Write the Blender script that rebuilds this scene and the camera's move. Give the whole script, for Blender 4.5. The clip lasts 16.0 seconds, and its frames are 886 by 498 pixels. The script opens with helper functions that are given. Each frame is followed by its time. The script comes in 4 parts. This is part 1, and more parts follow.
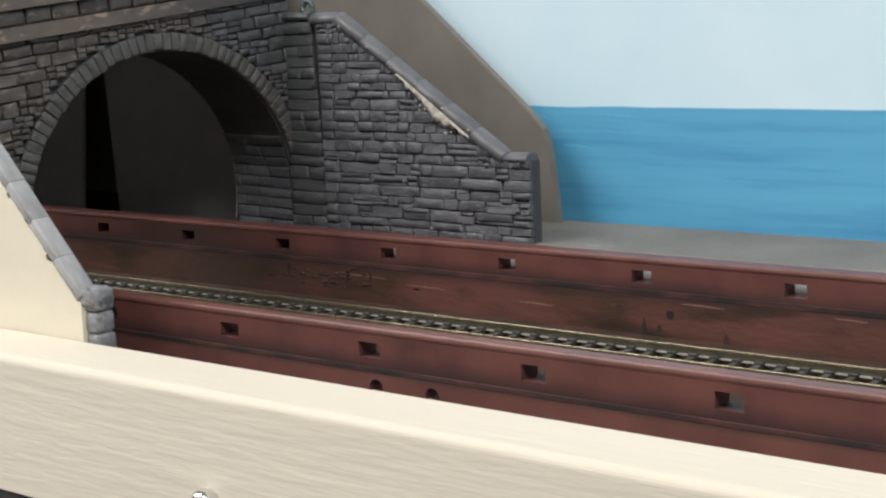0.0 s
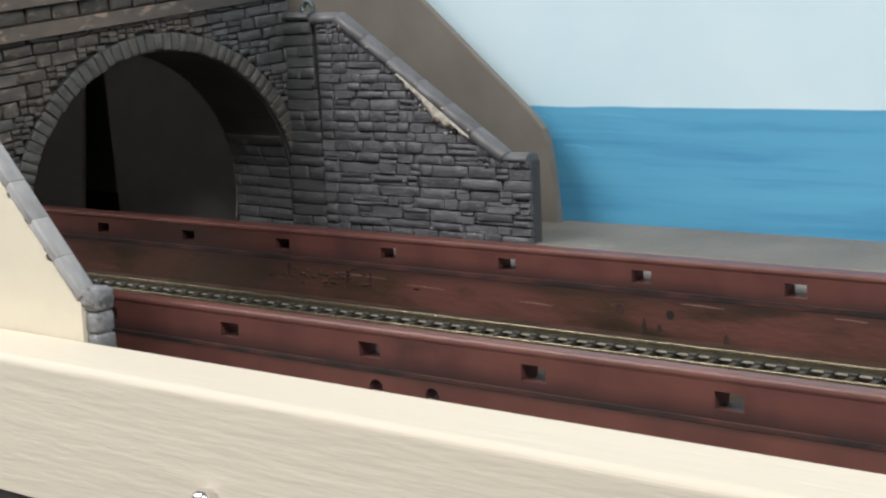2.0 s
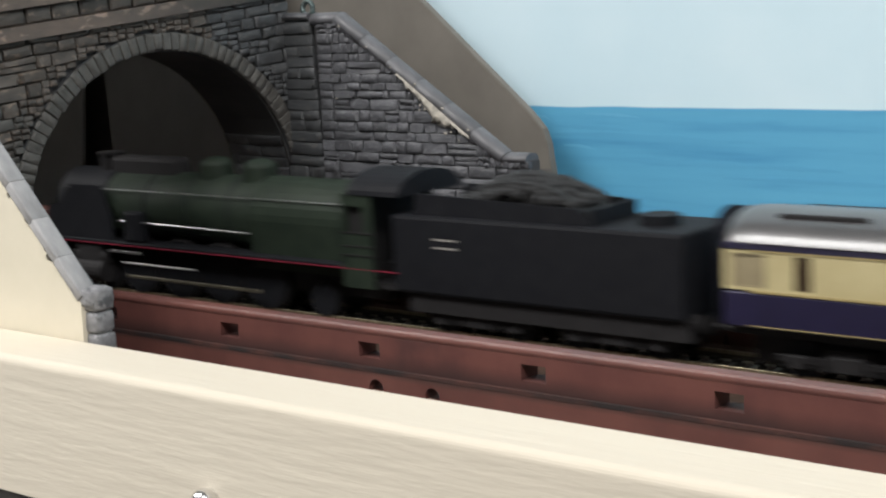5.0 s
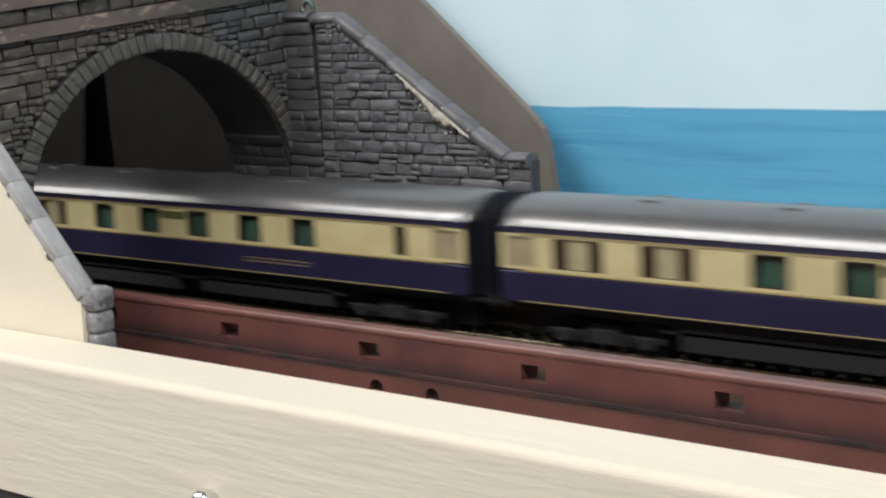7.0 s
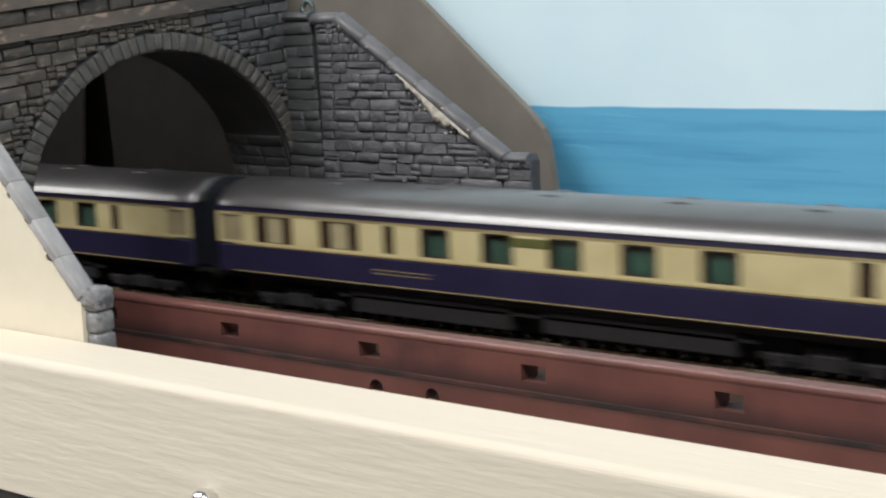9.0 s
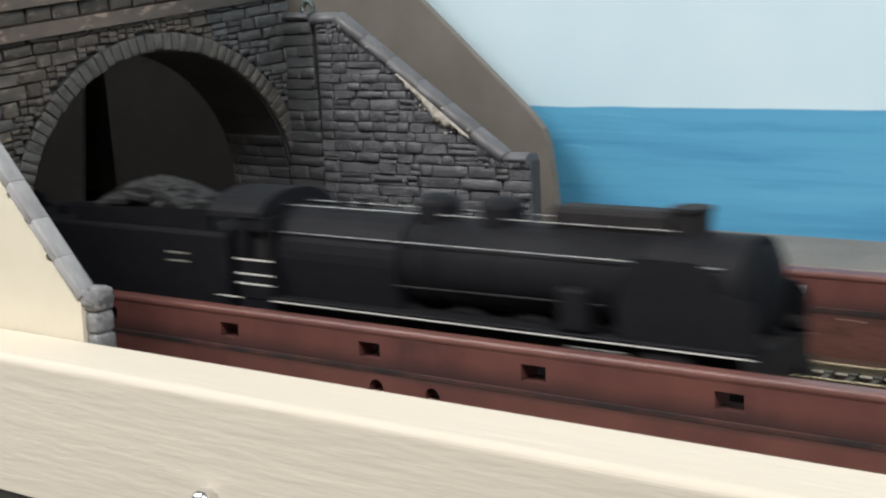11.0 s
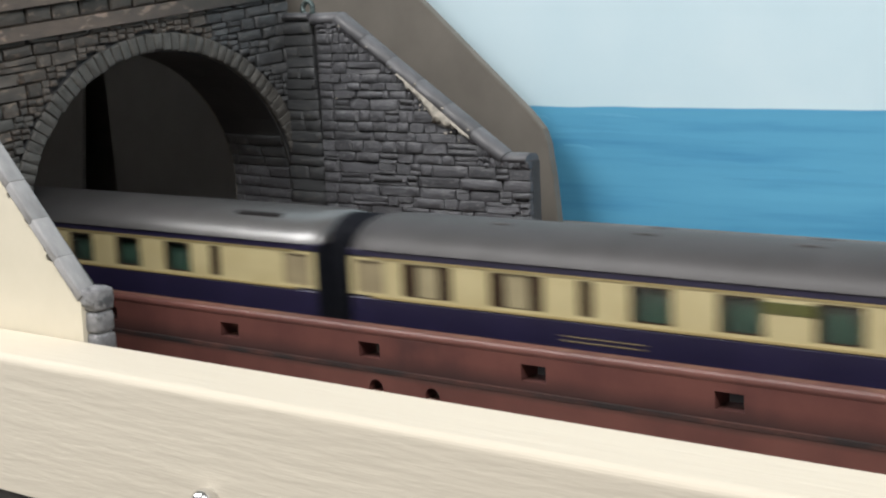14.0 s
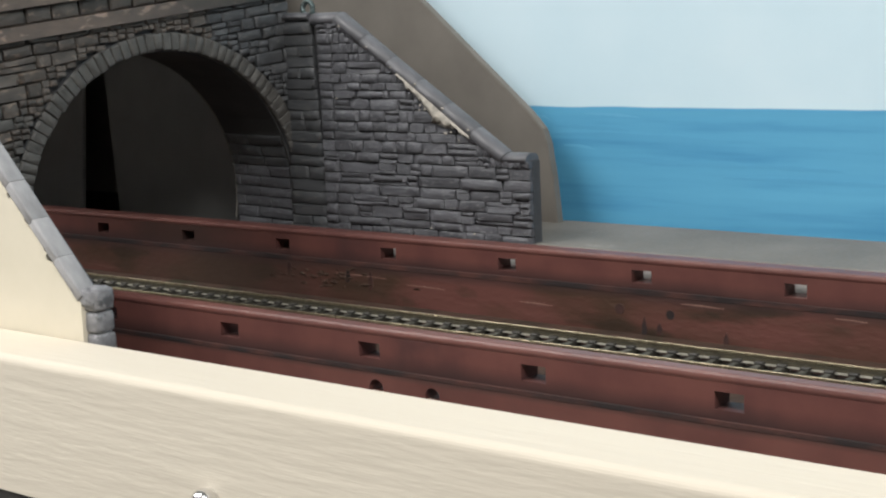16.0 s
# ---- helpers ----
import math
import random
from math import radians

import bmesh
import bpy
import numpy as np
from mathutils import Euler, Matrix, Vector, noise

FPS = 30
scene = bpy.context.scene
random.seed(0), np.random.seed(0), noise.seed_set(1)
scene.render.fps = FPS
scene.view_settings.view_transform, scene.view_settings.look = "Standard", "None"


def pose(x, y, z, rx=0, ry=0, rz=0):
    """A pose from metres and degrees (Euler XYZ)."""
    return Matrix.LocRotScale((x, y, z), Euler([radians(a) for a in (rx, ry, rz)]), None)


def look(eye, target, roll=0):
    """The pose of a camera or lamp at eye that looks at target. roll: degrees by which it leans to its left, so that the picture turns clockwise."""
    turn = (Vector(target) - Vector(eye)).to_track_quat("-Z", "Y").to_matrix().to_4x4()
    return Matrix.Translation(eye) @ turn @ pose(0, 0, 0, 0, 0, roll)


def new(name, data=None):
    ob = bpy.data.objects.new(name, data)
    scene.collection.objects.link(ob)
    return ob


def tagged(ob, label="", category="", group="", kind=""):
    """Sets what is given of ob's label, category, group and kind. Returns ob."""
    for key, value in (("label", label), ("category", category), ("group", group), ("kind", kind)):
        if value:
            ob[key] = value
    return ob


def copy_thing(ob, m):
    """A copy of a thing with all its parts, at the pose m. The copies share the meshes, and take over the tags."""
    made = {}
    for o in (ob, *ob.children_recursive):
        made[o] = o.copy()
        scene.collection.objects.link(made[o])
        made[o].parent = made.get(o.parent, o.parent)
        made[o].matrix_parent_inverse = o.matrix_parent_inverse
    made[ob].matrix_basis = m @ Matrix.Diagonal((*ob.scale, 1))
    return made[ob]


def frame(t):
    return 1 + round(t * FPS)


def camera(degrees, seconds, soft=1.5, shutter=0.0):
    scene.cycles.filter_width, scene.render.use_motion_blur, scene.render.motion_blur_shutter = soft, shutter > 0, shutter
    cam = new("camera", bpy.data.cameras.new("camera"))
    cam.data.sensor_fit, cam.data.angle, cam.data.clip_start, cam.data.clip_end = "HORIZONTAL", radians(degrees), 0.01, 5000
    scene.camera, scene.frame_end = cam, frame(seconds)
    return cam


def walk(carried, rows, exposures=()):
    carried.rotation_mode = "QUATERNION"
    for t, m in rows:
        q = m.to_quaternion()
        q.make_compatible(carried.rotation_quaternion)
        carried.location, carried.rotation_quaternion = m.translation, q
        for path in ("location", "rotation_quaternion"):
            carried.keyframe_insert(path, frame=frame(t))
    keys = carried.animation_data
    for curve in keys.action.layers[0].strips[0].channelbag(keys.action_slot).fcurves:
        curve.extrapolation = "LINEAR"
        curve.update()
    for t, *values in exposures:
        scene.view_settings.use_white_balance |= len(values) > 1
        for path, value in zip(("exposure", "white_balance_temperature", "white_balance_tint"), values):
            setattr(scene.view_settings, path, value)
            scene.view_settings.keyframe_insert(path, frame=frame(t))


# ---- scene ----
# ---- camera ----
cam = camera(32.8, 16.0, soft=2.2, shutter=0.45)
EYE = (0.3114, -0.2929, 0.0934)
def aim(pan, tilt, roll):
    p, t = radians(pan), radians(tilt)
    d = Vector((math.sin(p) * math.cos(t), math.cos(p) * math.cos(t), math.sin(t)))
    return look(EYE, Vector(EYE) + d, roll)
CAM_POSE = aim(-38.36, -9.77, -2.69)
walk(cam, [(0.0, CAM_POSE), (16.0, CAM_POSE)])

# ---- world, lamps, exposure ----
world = bpy.data.worlds.new("world")
scene.world = world
world.use_nodes = True
world.node_tree.nodes["Background"].inputs[0].default_value = (0.75, 0.85, 1.0, 1)
world.node_tree.nodes["Background"].inputs[1].default_value = 0.3
scene.view_settings.exposure = 0.0


def ceiling_lamp(x, y, w, d, power):
    data = bpy.data.lights.new("ceiling_lamp_light", "AREA")
    data.shape, data.size, data.size_y, data.energy, data.color = "RECTANGLE", w, d, power, (1.0, 0.985, 0.96)
    ob = new("ceiling_lamp_light", data)
    ob.location = (x, y, 1.38)
    return ob


LAMPS = [(-2.50, -0.85, 1.3, 0.60, 26.0), (-0.76, -0.85, 1.2, 0.60, 36.0), (1.25, -0.85, 1.3, 0.60, 39.0)]
for lamp in LAMPS:
    ceiling_lamp(*lamp)

# ---- materials ----
MM = 0.001


def mat(name, c1, c2=None, scale=300.0, rough=0.6, metal=0.0, bump=0.15, fine=1500.0, vary=0.0, spec=0.5, stretch=(1, 1, 1), lo=0.35, hi=0.65, c3=None, wear=60.0, unit=False, dark_spot=None, band=None):
    """A surface of two mixed colours with large stains, fine grain and relief."""
    m = bpy.data.materials.new(name)
    m.use_nodes = True
    nt = m.node_tree
    nodes, links = nt.nodes, nt.links
    bsdf = nodes["Principled BSDF"]
    c2 = c2 or tuple(v * 0.8 for v in c1)
    tc = nodes.new("ShaderNodeTexCoord")
    mp = nodes.new("ShaderNodeMapping")
    mp.inputs["Scale"].default_value = stretch
    links.new(tc.outputs["Object"], mp.inputs[0])
    if unit:
        who = nodes.new("ShaderNodeObjectInfo")
        far = nodes.new("ShaderNodeMath")
        far.operation = "MULTIPLY"
        far.inputs[1].default_value = 80.0
        links.new(who.outputs["Random"], far.inputs[0])
        links.new(far.outputs[0], mp.inputs["Location"])
    n1 = nodes.new("ShaderNodeTexNoise")
    n1.inputs["Scale"].default_value, n1.inputs["Detail"].default_value = scale, 4
    n2 = nodes.new("ShaderNodeTexNoise")
    n2.inputs["Scale"].default_value, n2.inputs["Detail"].default_value = fine, 3
    for n in (n1, n2):
        links.new(mp.outputs[0], n.inputs["Vector"])
    ramp = nodes.new("ShaderNodeValToRGB")
    ramp.color_ramp.elements[0].position, ramp.color_ramp.elements[1].position = lo, hi
    ramp.color_ramp.elements[0].color, ramp.color_ramp.elements[1].color = (*c1, 1), (*c2, 1)
    links.new(n1.outputs["Fac"], ramp.inputs[0])
    colour = ramp.outputs[0]
    if c3:
        n3 = nodes.new("ShaderNodeTexNoise")
        n3.inputs["Scale"].default_value, n3.inputs["Detail"].default_value = wear, 6
        links.new(mp.outputs[0], n3.inputs["Vector"])
        r3 = nodes.new("ShaderNodeMapRange")
        r3.inputs[1].default_value, r3.inputs[2].default_value = 0.56, 0.66
        links.new(n3.outputs["Fac"], r3.inputs[0])
        mx = nodes.new("ShaderNodeMixRGB")
        mx.inputs[2].default_value = (*c3, 1)
        links.new(r3.outputs[0], mx.inputs[0])
        links.new(colour, mx.inputs[1])
        colour = mx.outputs[0]
    # ragged round darkening about one place, mixed into the colour
    if dark_spot:
        place, reach, black = dark_spot
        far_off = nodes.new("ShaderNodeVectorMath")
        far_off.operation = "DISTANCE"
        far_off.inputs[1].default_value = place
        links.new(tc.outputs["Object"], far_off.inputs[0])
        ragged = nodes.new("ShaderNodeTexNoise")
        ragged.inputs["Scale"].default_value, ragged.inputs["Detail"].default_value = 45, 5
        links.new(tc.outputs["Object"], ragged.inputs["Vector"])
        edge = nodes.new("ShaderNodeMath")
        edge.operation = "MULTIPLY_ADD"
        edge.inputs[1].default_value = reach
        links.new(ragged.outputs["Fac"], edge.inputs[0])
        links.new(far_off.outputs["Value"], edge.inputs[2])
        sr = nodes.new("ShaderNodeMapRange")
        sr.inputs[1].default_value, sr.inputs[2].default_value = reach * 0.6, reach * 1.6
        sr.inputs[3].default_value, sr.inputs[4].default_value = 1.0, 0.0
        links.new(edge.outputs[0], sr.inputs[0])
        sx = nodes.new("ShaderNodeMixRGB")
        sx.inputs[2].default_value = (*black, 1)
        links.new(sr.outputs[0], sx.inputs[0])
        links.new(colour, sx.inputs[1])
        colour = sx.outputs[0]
    if band:
        level, spread, dirt = band
        height = nodes.new("ShaderNodeSeparateXYZ")
        links.new(tc.outputs["Object"], height.inputs[0])
        off = nodes.new("ShaderNodeMath")
        off.operation = "SUBTRACT"
        off.inputs[1].default_value = level
        links.new(height.outputs["Z"], off.inputs[0])
        size = nodes.new("ShaderNodeMath")
        size.operation = "ABSOLUTE"
        links.new(off.outputs[0], size.inputs[0])
        patchy = nodes.new("ShaderNodeTexNoise")
        patchy.inputs["Scale"].default_value, patchy.inputs["Detail"].default_value = 28, 5
        links.new(tc.outputs["Object"], patchy.inputs["Vector"])
        total = nodes.new("ShaderNodeMath")
        total.operation = "MULTIPLY_ADD"
        total.inputs[1].default_value = spread
        links.new(patchy.outputs["Fac"], total.inputs[0])
        links.new(size.outputs[0], total.inputs[2])
        br = nodes.new("ShaderNodeMapRange")
        br.inputs[1].default_value, br.inputs[2].default_value = spread * 0.65, spread * 1.7
        br.inputs[3].default_value, br.inputs[4].default_value = 0.9, 0.0
        links.new(total.outputs[0], br.inputs[0])
        bx = nodes.new("ShaderNodeMixRGB")
        bx.inputs[2].default_value = (*dirt, 1)
        links.new(br.outputs[0], bx.inputs[0])
        links.new(colour, bx.inputs[1])
        colour = bx.outputs[0]
    if vary:
        info = nodes.new("ShaderNodeObjectInfo")
        mr = nodes.new("ShaderNodeMapRange")
        mr.inputs[3].default_value, mr.inputs[4].default_value = 1 - vary, 1 + vary
        links.new(info.outputs["Random"], mr.inputs[0])
        hs = nodes.new("ShaderNodeHueSaturation")
        links.new(mr.outputs[0], hs.inputs["Value"])
        links.new(colour, hs.inputs["Color"])
        colour = hs.outputs[0]
    links.new(colour, bsdf.inputs["Base Color"])
    rr = nodes.new("ShaderNodeMapRange")
    rr.inputs[3].default_value, rr.inputs[4].default_value = max(rough - 0.1, 0.05), min(rough + 0.1, 1)
    links.new(n2.outputs["Fac"], rr.inputs[0])
    links.new(rr.outputs[0], bsdf.inputs["Roughness"])
    bsdf.inputs["Metallic"].default_value = metal
    bsdf.inputs["Specular IOR Level"].default_value = spec
    if bump:
        bp = nodes.new("ShaderNodeBump")
        bp.inputs["Strength"].default_value, bp.inputs["Distance"].default_value = bump, 0.0005
        links.new(n2.outputs["Fac"], bp.inputs["Height"])
        links.new(bp.outputs[0], bsdf.inputs["Normal"])
    return m


CREAM = mat("cream_paint", (0.62, 0.565, 0.475), (0.59, 0.535, 0.448), 40, 0.6, bump=0.6, fine=430, stretch=(0.12, 1, 1.0), spec=0.2)
CREAM_CARD = mat("cream_card", (0.68, 0.625, 0.51), (0.64, 0.59, 0.475), 60, 0.7, bump=0.08, fine=700)
OXIDE = mat("red_oxide_paint", (0.148, 0.060, 0.050), (0.114, 0.046, 0.040), 70, 0.36, bump=0.06, fine=2500, band=(-0.0055, 0.0016, (0.060, 0.036, 0.033)))
# both far webs carry the shade near the tunnel mouth in their colour
OXIDE_WEB = mat("red_oxide_web_paint", (0.140, 0.056, 0.047), (0.108, 0.043, 0.038), 70, 0.5, bump=0.08, fine=1600, spec=0.2, c3=(0.075, 0.034, 0.032), wear=22, band=(-0.005, 0.0042, (0.045, 0.026, 0.025)), dark_spot=((-0.150, 0.118, -0.002), 0.062, (0.048, 0.027, 0.023)))
OXIDE_WORN = mat("red_oxide_weathered", (0.128, 0.052, 0.043), (0.066, 0.036, 0.024), 48, 0.42, bump=0.5, fine=420, stretch=(0.5, 1, 1.2), c3=(0.040, 0.025, 0.017), wear=70, lo=0.38, hi=0.60, band=(-0.005, 0.0034, (0.045, 0.026, 0.025)), dark_spot=((-0.120, 0.117, -0.014), 0.070, (0.052, 0.032, 0.024)))
DECK = mat("dark_brown_deck_grime", (0.070, 0.040, 0.030), (0.038, 0.026, 0.020), 60, 0.85, bump=0.4, fine=500, spec=0.15, c3=(0.03, 0.026, 0.016), wear=45)
SCRATCH = mat("scuffed_pink_paint", (0.26, 0.15, 0.12), (0.20, 0.11, 0.09), 300, 0.5)
GRIME = mat("black_grime", (0.030, 0.024, 0.024), (0.085, 0.040, 0.034), 160, 0.85, spec=0.15, stretch=(0.4, 1, 1), lo=0.42, hi=0.66)
CRUST = mat("brown_rust_crust", (0.078, 0.045, 0.033), (0.045, 0.029, 0.021), 400, 0.8, bump=0.5, fine=1500, spec=0.2)
STONE = mat("grey_stone_paint", (0.108, 0.110, 0.122), (0.064, 0.065, 0.072), 1.3, 0.5, bump=0.7, fine=4.2, vary=0.12, c3=(0.150, 0.152, 0.164), wear=5.5, unit=True)
STONE_WARM = mat("brown_stone_paint", (0.100, 0.086, 0.075), (0.054, 0.048, 0.043), 1.4, 0.55, bump=0.6, fine=2.8, vary=0.30, c3=(0.17, 0.132, 0.104), wear=2.4, unit=True)
STONE_DARK = mat("dark_stone_paint", (0.078, 0.082, 0.087), (0.051, 0.053, 0.057), 1.6, 0.55, bump=0.5, fine=3.2, vary=0.12, c3=(0.10, 0.10, 0.10), wear=3.0, unit=True)
STONE_RING = mat("olive_grey_arch_paint", (0.105, 0.100, 0.092), (0.068, 0.066, 0.062), 1.6, 0.55, bump=0.6, fine=3.5, vary=0.10, unit=True)
# the cornice turns nearly black round its end by the pilaster
CORNICE = mat("brown_cornice_paint", (0.165, 0.127, 0.104), (0.110, 0.091, 0.078), 90, 0.5, bump=0.4, fine=700, c3=(0.36, 0.27, 0.22), wear=160, stretch=(1, 1, 2), dark_spot=((-0.100, 0.118, 0.095), 0.062, (0.030, 0.029, 0.029)))
MORTAR = mat("dark_joint", (0.048, 0.048, 0.052), (0.062, 0.061, 0.064), 500, 0.8)
COPING = mat("grey_coping_paint", (0.122, 0.122, 0.132), (0.088, 0.088, 0.096), 2.0, 0.45, bump=0.12, fine=16, vary=0.10, unit=True)
COPING_LIGHT = mat("pale_grey_coping_paint", (0.33, 0.326, 0.332), (0.25, 0.247, 0.253), 1.6, 0.55, bump=0.6, fine=4, vary=0.12, unit=True)
PIER_STONE = mat("mottled_grey_pier_paint", (0.27, 0.27, 0.28), (0.15, 0.15, 0.16), 2.2, 0.55, bump=0.6, fine=5, vary=0.08, c3=(0.085, 0.088, 0.095), wear=2.0, unit=True)
GREY_BOARD = mat("grey_board_paint", (0.170, 0.155, 0.136), (0.137, 0.125, 0.109), 45, 0.6, bump=0.1, fine=600)
GREY_EDGE = mat("pale_board_edge", (0.185, 0.170, 0.150), (0.15, 0.14, 0.12), 90, 0.7)
WHITE_BOARD = mat("white_board", (0.72, 0.72, 0.70), (0.66, 0.66, 0.64), 50, 0.6)
BLACK_BOARD = mat("black_card", (0.030, 0.029, 0.027), (0.040, 0.038, 0.036), 80, 0.85, spec=0.15)
BROWN_CARD = mat("dark_brown_card", (0.275, 0.270, 0.262), (0.245, 0.240, 0.234), 60, 0.7, spec=0.2)
LINING_CARD = mat("plain_black_card", (0.045, 0.045, 0.046), (0.058, 0.057, 0.057), 60, 0.8, spec=0.2)
FILLER = mat("pale_filler", (0.50, 0.46, 0.40), (0.30, 0.28, 0.25), 500, 0.8, bump=0.6, fine=1400)
RAIL = mat("nickel_rail", (0.46, 0.40, 0.28), (0.34, 0.29, 0.20), 400, 0.3, metal=0.9, bump=0.05)
RAIL_SIDE = mat("tarnished_rail", (0.085, 0.075, 0.052), (0.06, 0.054, 0.038), 400, 0.5, metal=0.3)
RAIL_FOOT = mat("pale_nickel_rail_foot", (0.60, 0.58, 0.51), (0.46, 0.44, 0.38), 400, 0.3, metal=0.4, bump=0.05)
SLEEPER = mat("dark_sleeper", (0.082, 0.078, 0.064), (0.050, 0.048, 0.040), 500, 0.45, bump=0.3, stretch=(4, 0.6, 1), vary=0.2)
RING_METAL = mat("tarnished_metal", (0.07, 0.10, 0.10), (0.22, 0.27, 0.27), 500, 0.3, metal=0.7, bump=0)
SCUFF = mat("pale_scuff", (0.27, 0.255, 0.235), (0.20, 0.19, 0.172), 500, 0.8)
CHAIR = mat("dark_brown_chair_plastic", (0.040, 0.037, 0.032), (0.028, 0.026, 0.023), 400, 0.5, vary=0.2)
CHROME = mat("chrome", (0.8, 0.8, 0.8), (0.7, 0.7, 0.7), 400, 0.15, metal=1.0, bump=0)
ROOM_WALL = mat("room_wall_paint", (0.76, 0.76, 0.75), (0.72, 0.72, 0.71), 3, 0.8, bump=0.05, fine=200)
ROOM_FLOOR = mat("room_floor_carpet", (0.34, 0.33, 0.32), (0.28, 0.275, 0.27), 8, 0.9, bump=0.2, fine=400)
# rolling stock
BLUE = mat("dark_blue_paint", (0.019, 0.016, 0.045), (0.015, 0.013, 0.036), 90, 0.32, bump=0.02)
CREAM_COACH = mat("cream_coach_paint", (0.515, 0.445, 0.25), (0.45, 0.38, 0.205), 90, 0.32, bump=0.02)
ROOF = mat("silver_grey_roof", (0.100, 0.097, 0.100), (0.080, 0.078, 0.080), 90, 0.40, metal=0.45, bump=0.02)
ROOF_MID = mat("mid_grey_roof", (0.056, 0.053, 0.056), (0.044, 0.042, 0.044), 90, 0.42, metal=0.3, bump=0.02, spec=0.8)
for key, value in (("Coat Weight", 0.7), ("Coat Roughness", 0.24), ("Coat IOR", 1.75)):
    for m in (ROOF, ROOF_MID):
        m.node_tree.nodes["Principled BSDF"].inputs[key].default_value = value
ROOF_DARK = mat("dark_grey_roof", (0.056, 0.053, 0.056), (0.044, 0.042, 0.044), 90, 0.5, metal=0.2, bump=0.03)
GOLD = mat("gold_line", (0.50, 0.40, 0.20), (0.42, 0.33, 0.16), 300, 0.35, metal=0.4, bump=0)
BLACK = mat("black_plastic", (0.019, 0.018, 0.019), (0.015, 0.014, 0.015), 300, 0.7, bump=0.05, spec=0.2)
BLACK_BLUE = mat("blue_black_paint", (0.009, 0.0095, 0.012), (0.012, 0.0125, 0.015), 200, 0.6, bump=0.04, spec=0.12)
BELLOWS = mat("black_gangway_rubber", (0.008, 0.009, 0.013), (0.011, 0.012, 0.017), 300, 0.75, spec=0.12)
GREEN_BLACK = mat("dark_green_loco_paint", (0.021, 0.030, 0.021), (0.014, 0.021, 0.015), 150, 0.55, bump=0.04, spec=0.2)
BROWN_FRAME = mat("brown_window_frame", (0.030, 0.014, 0.007), (0.022, 0.011, 0.006), 300, 0.5, spec=0.2)
BLIND = mat("beige_blind", (0.30, 0.25, 0.15), (0.22, 0.18, 0.11), 120, 0.6)
BLIND_PALE = mat("cream_blind", (0.35, 0.30, 0.18), (0.28, 0.24, 0.145), 120, 0.6)
SEATS = mat("dark_interior", (0.010, 0.014, 0.014), (0.016, 0.012, 0.010), 150, 0.6)
CURTAIN = mat("green_upholstery", (0.014, 0.052, 0.034), (0.009, 0.030, 0.021), 160, 0.7)
PLATE = mat("olive_plate", (0.10, 0.105, 0.030), (0.07, 0.075, 0.022), 300, 0.4)
STEEL = mat("bright_steel", (0.62, 0.62, 0.62), (0.5, 0.5, 0.5), 300, 0.3, metal=0.9, bump=0)
LINING = mat("cream_white_lining", (0.75, 0.74, 0.70), (0.68, 0.67, 0.63), 300, 0.4, bump=0)
RED_LINE = mat("red_lining", (0.24, 0.022, 0.045), (0.20, 0.02, 0.04), 300, 0.4, bump=0)
COAL = mat("coal", (0.008, 0.008, 0.009), (0.014, 0.014, 0.015), 500, 0.6, bump=0.8, fine=900)
LAMP_WHITE = mat("lamp_housing", (0.8, 0.8, 0.8), None, 10, 0.5)


def glass_mat():
    m = mat("window_glass", (0.74, 0.82, 0.78), (0.70, 0.78, 0.74), 50, 0.15, bump=0, spec=0.12)
    m.node_tree.nodes["Principled BSDF"].inputs["Transmission Weight"].default_value = 1.0
    return m


GLASS = glass_mat()


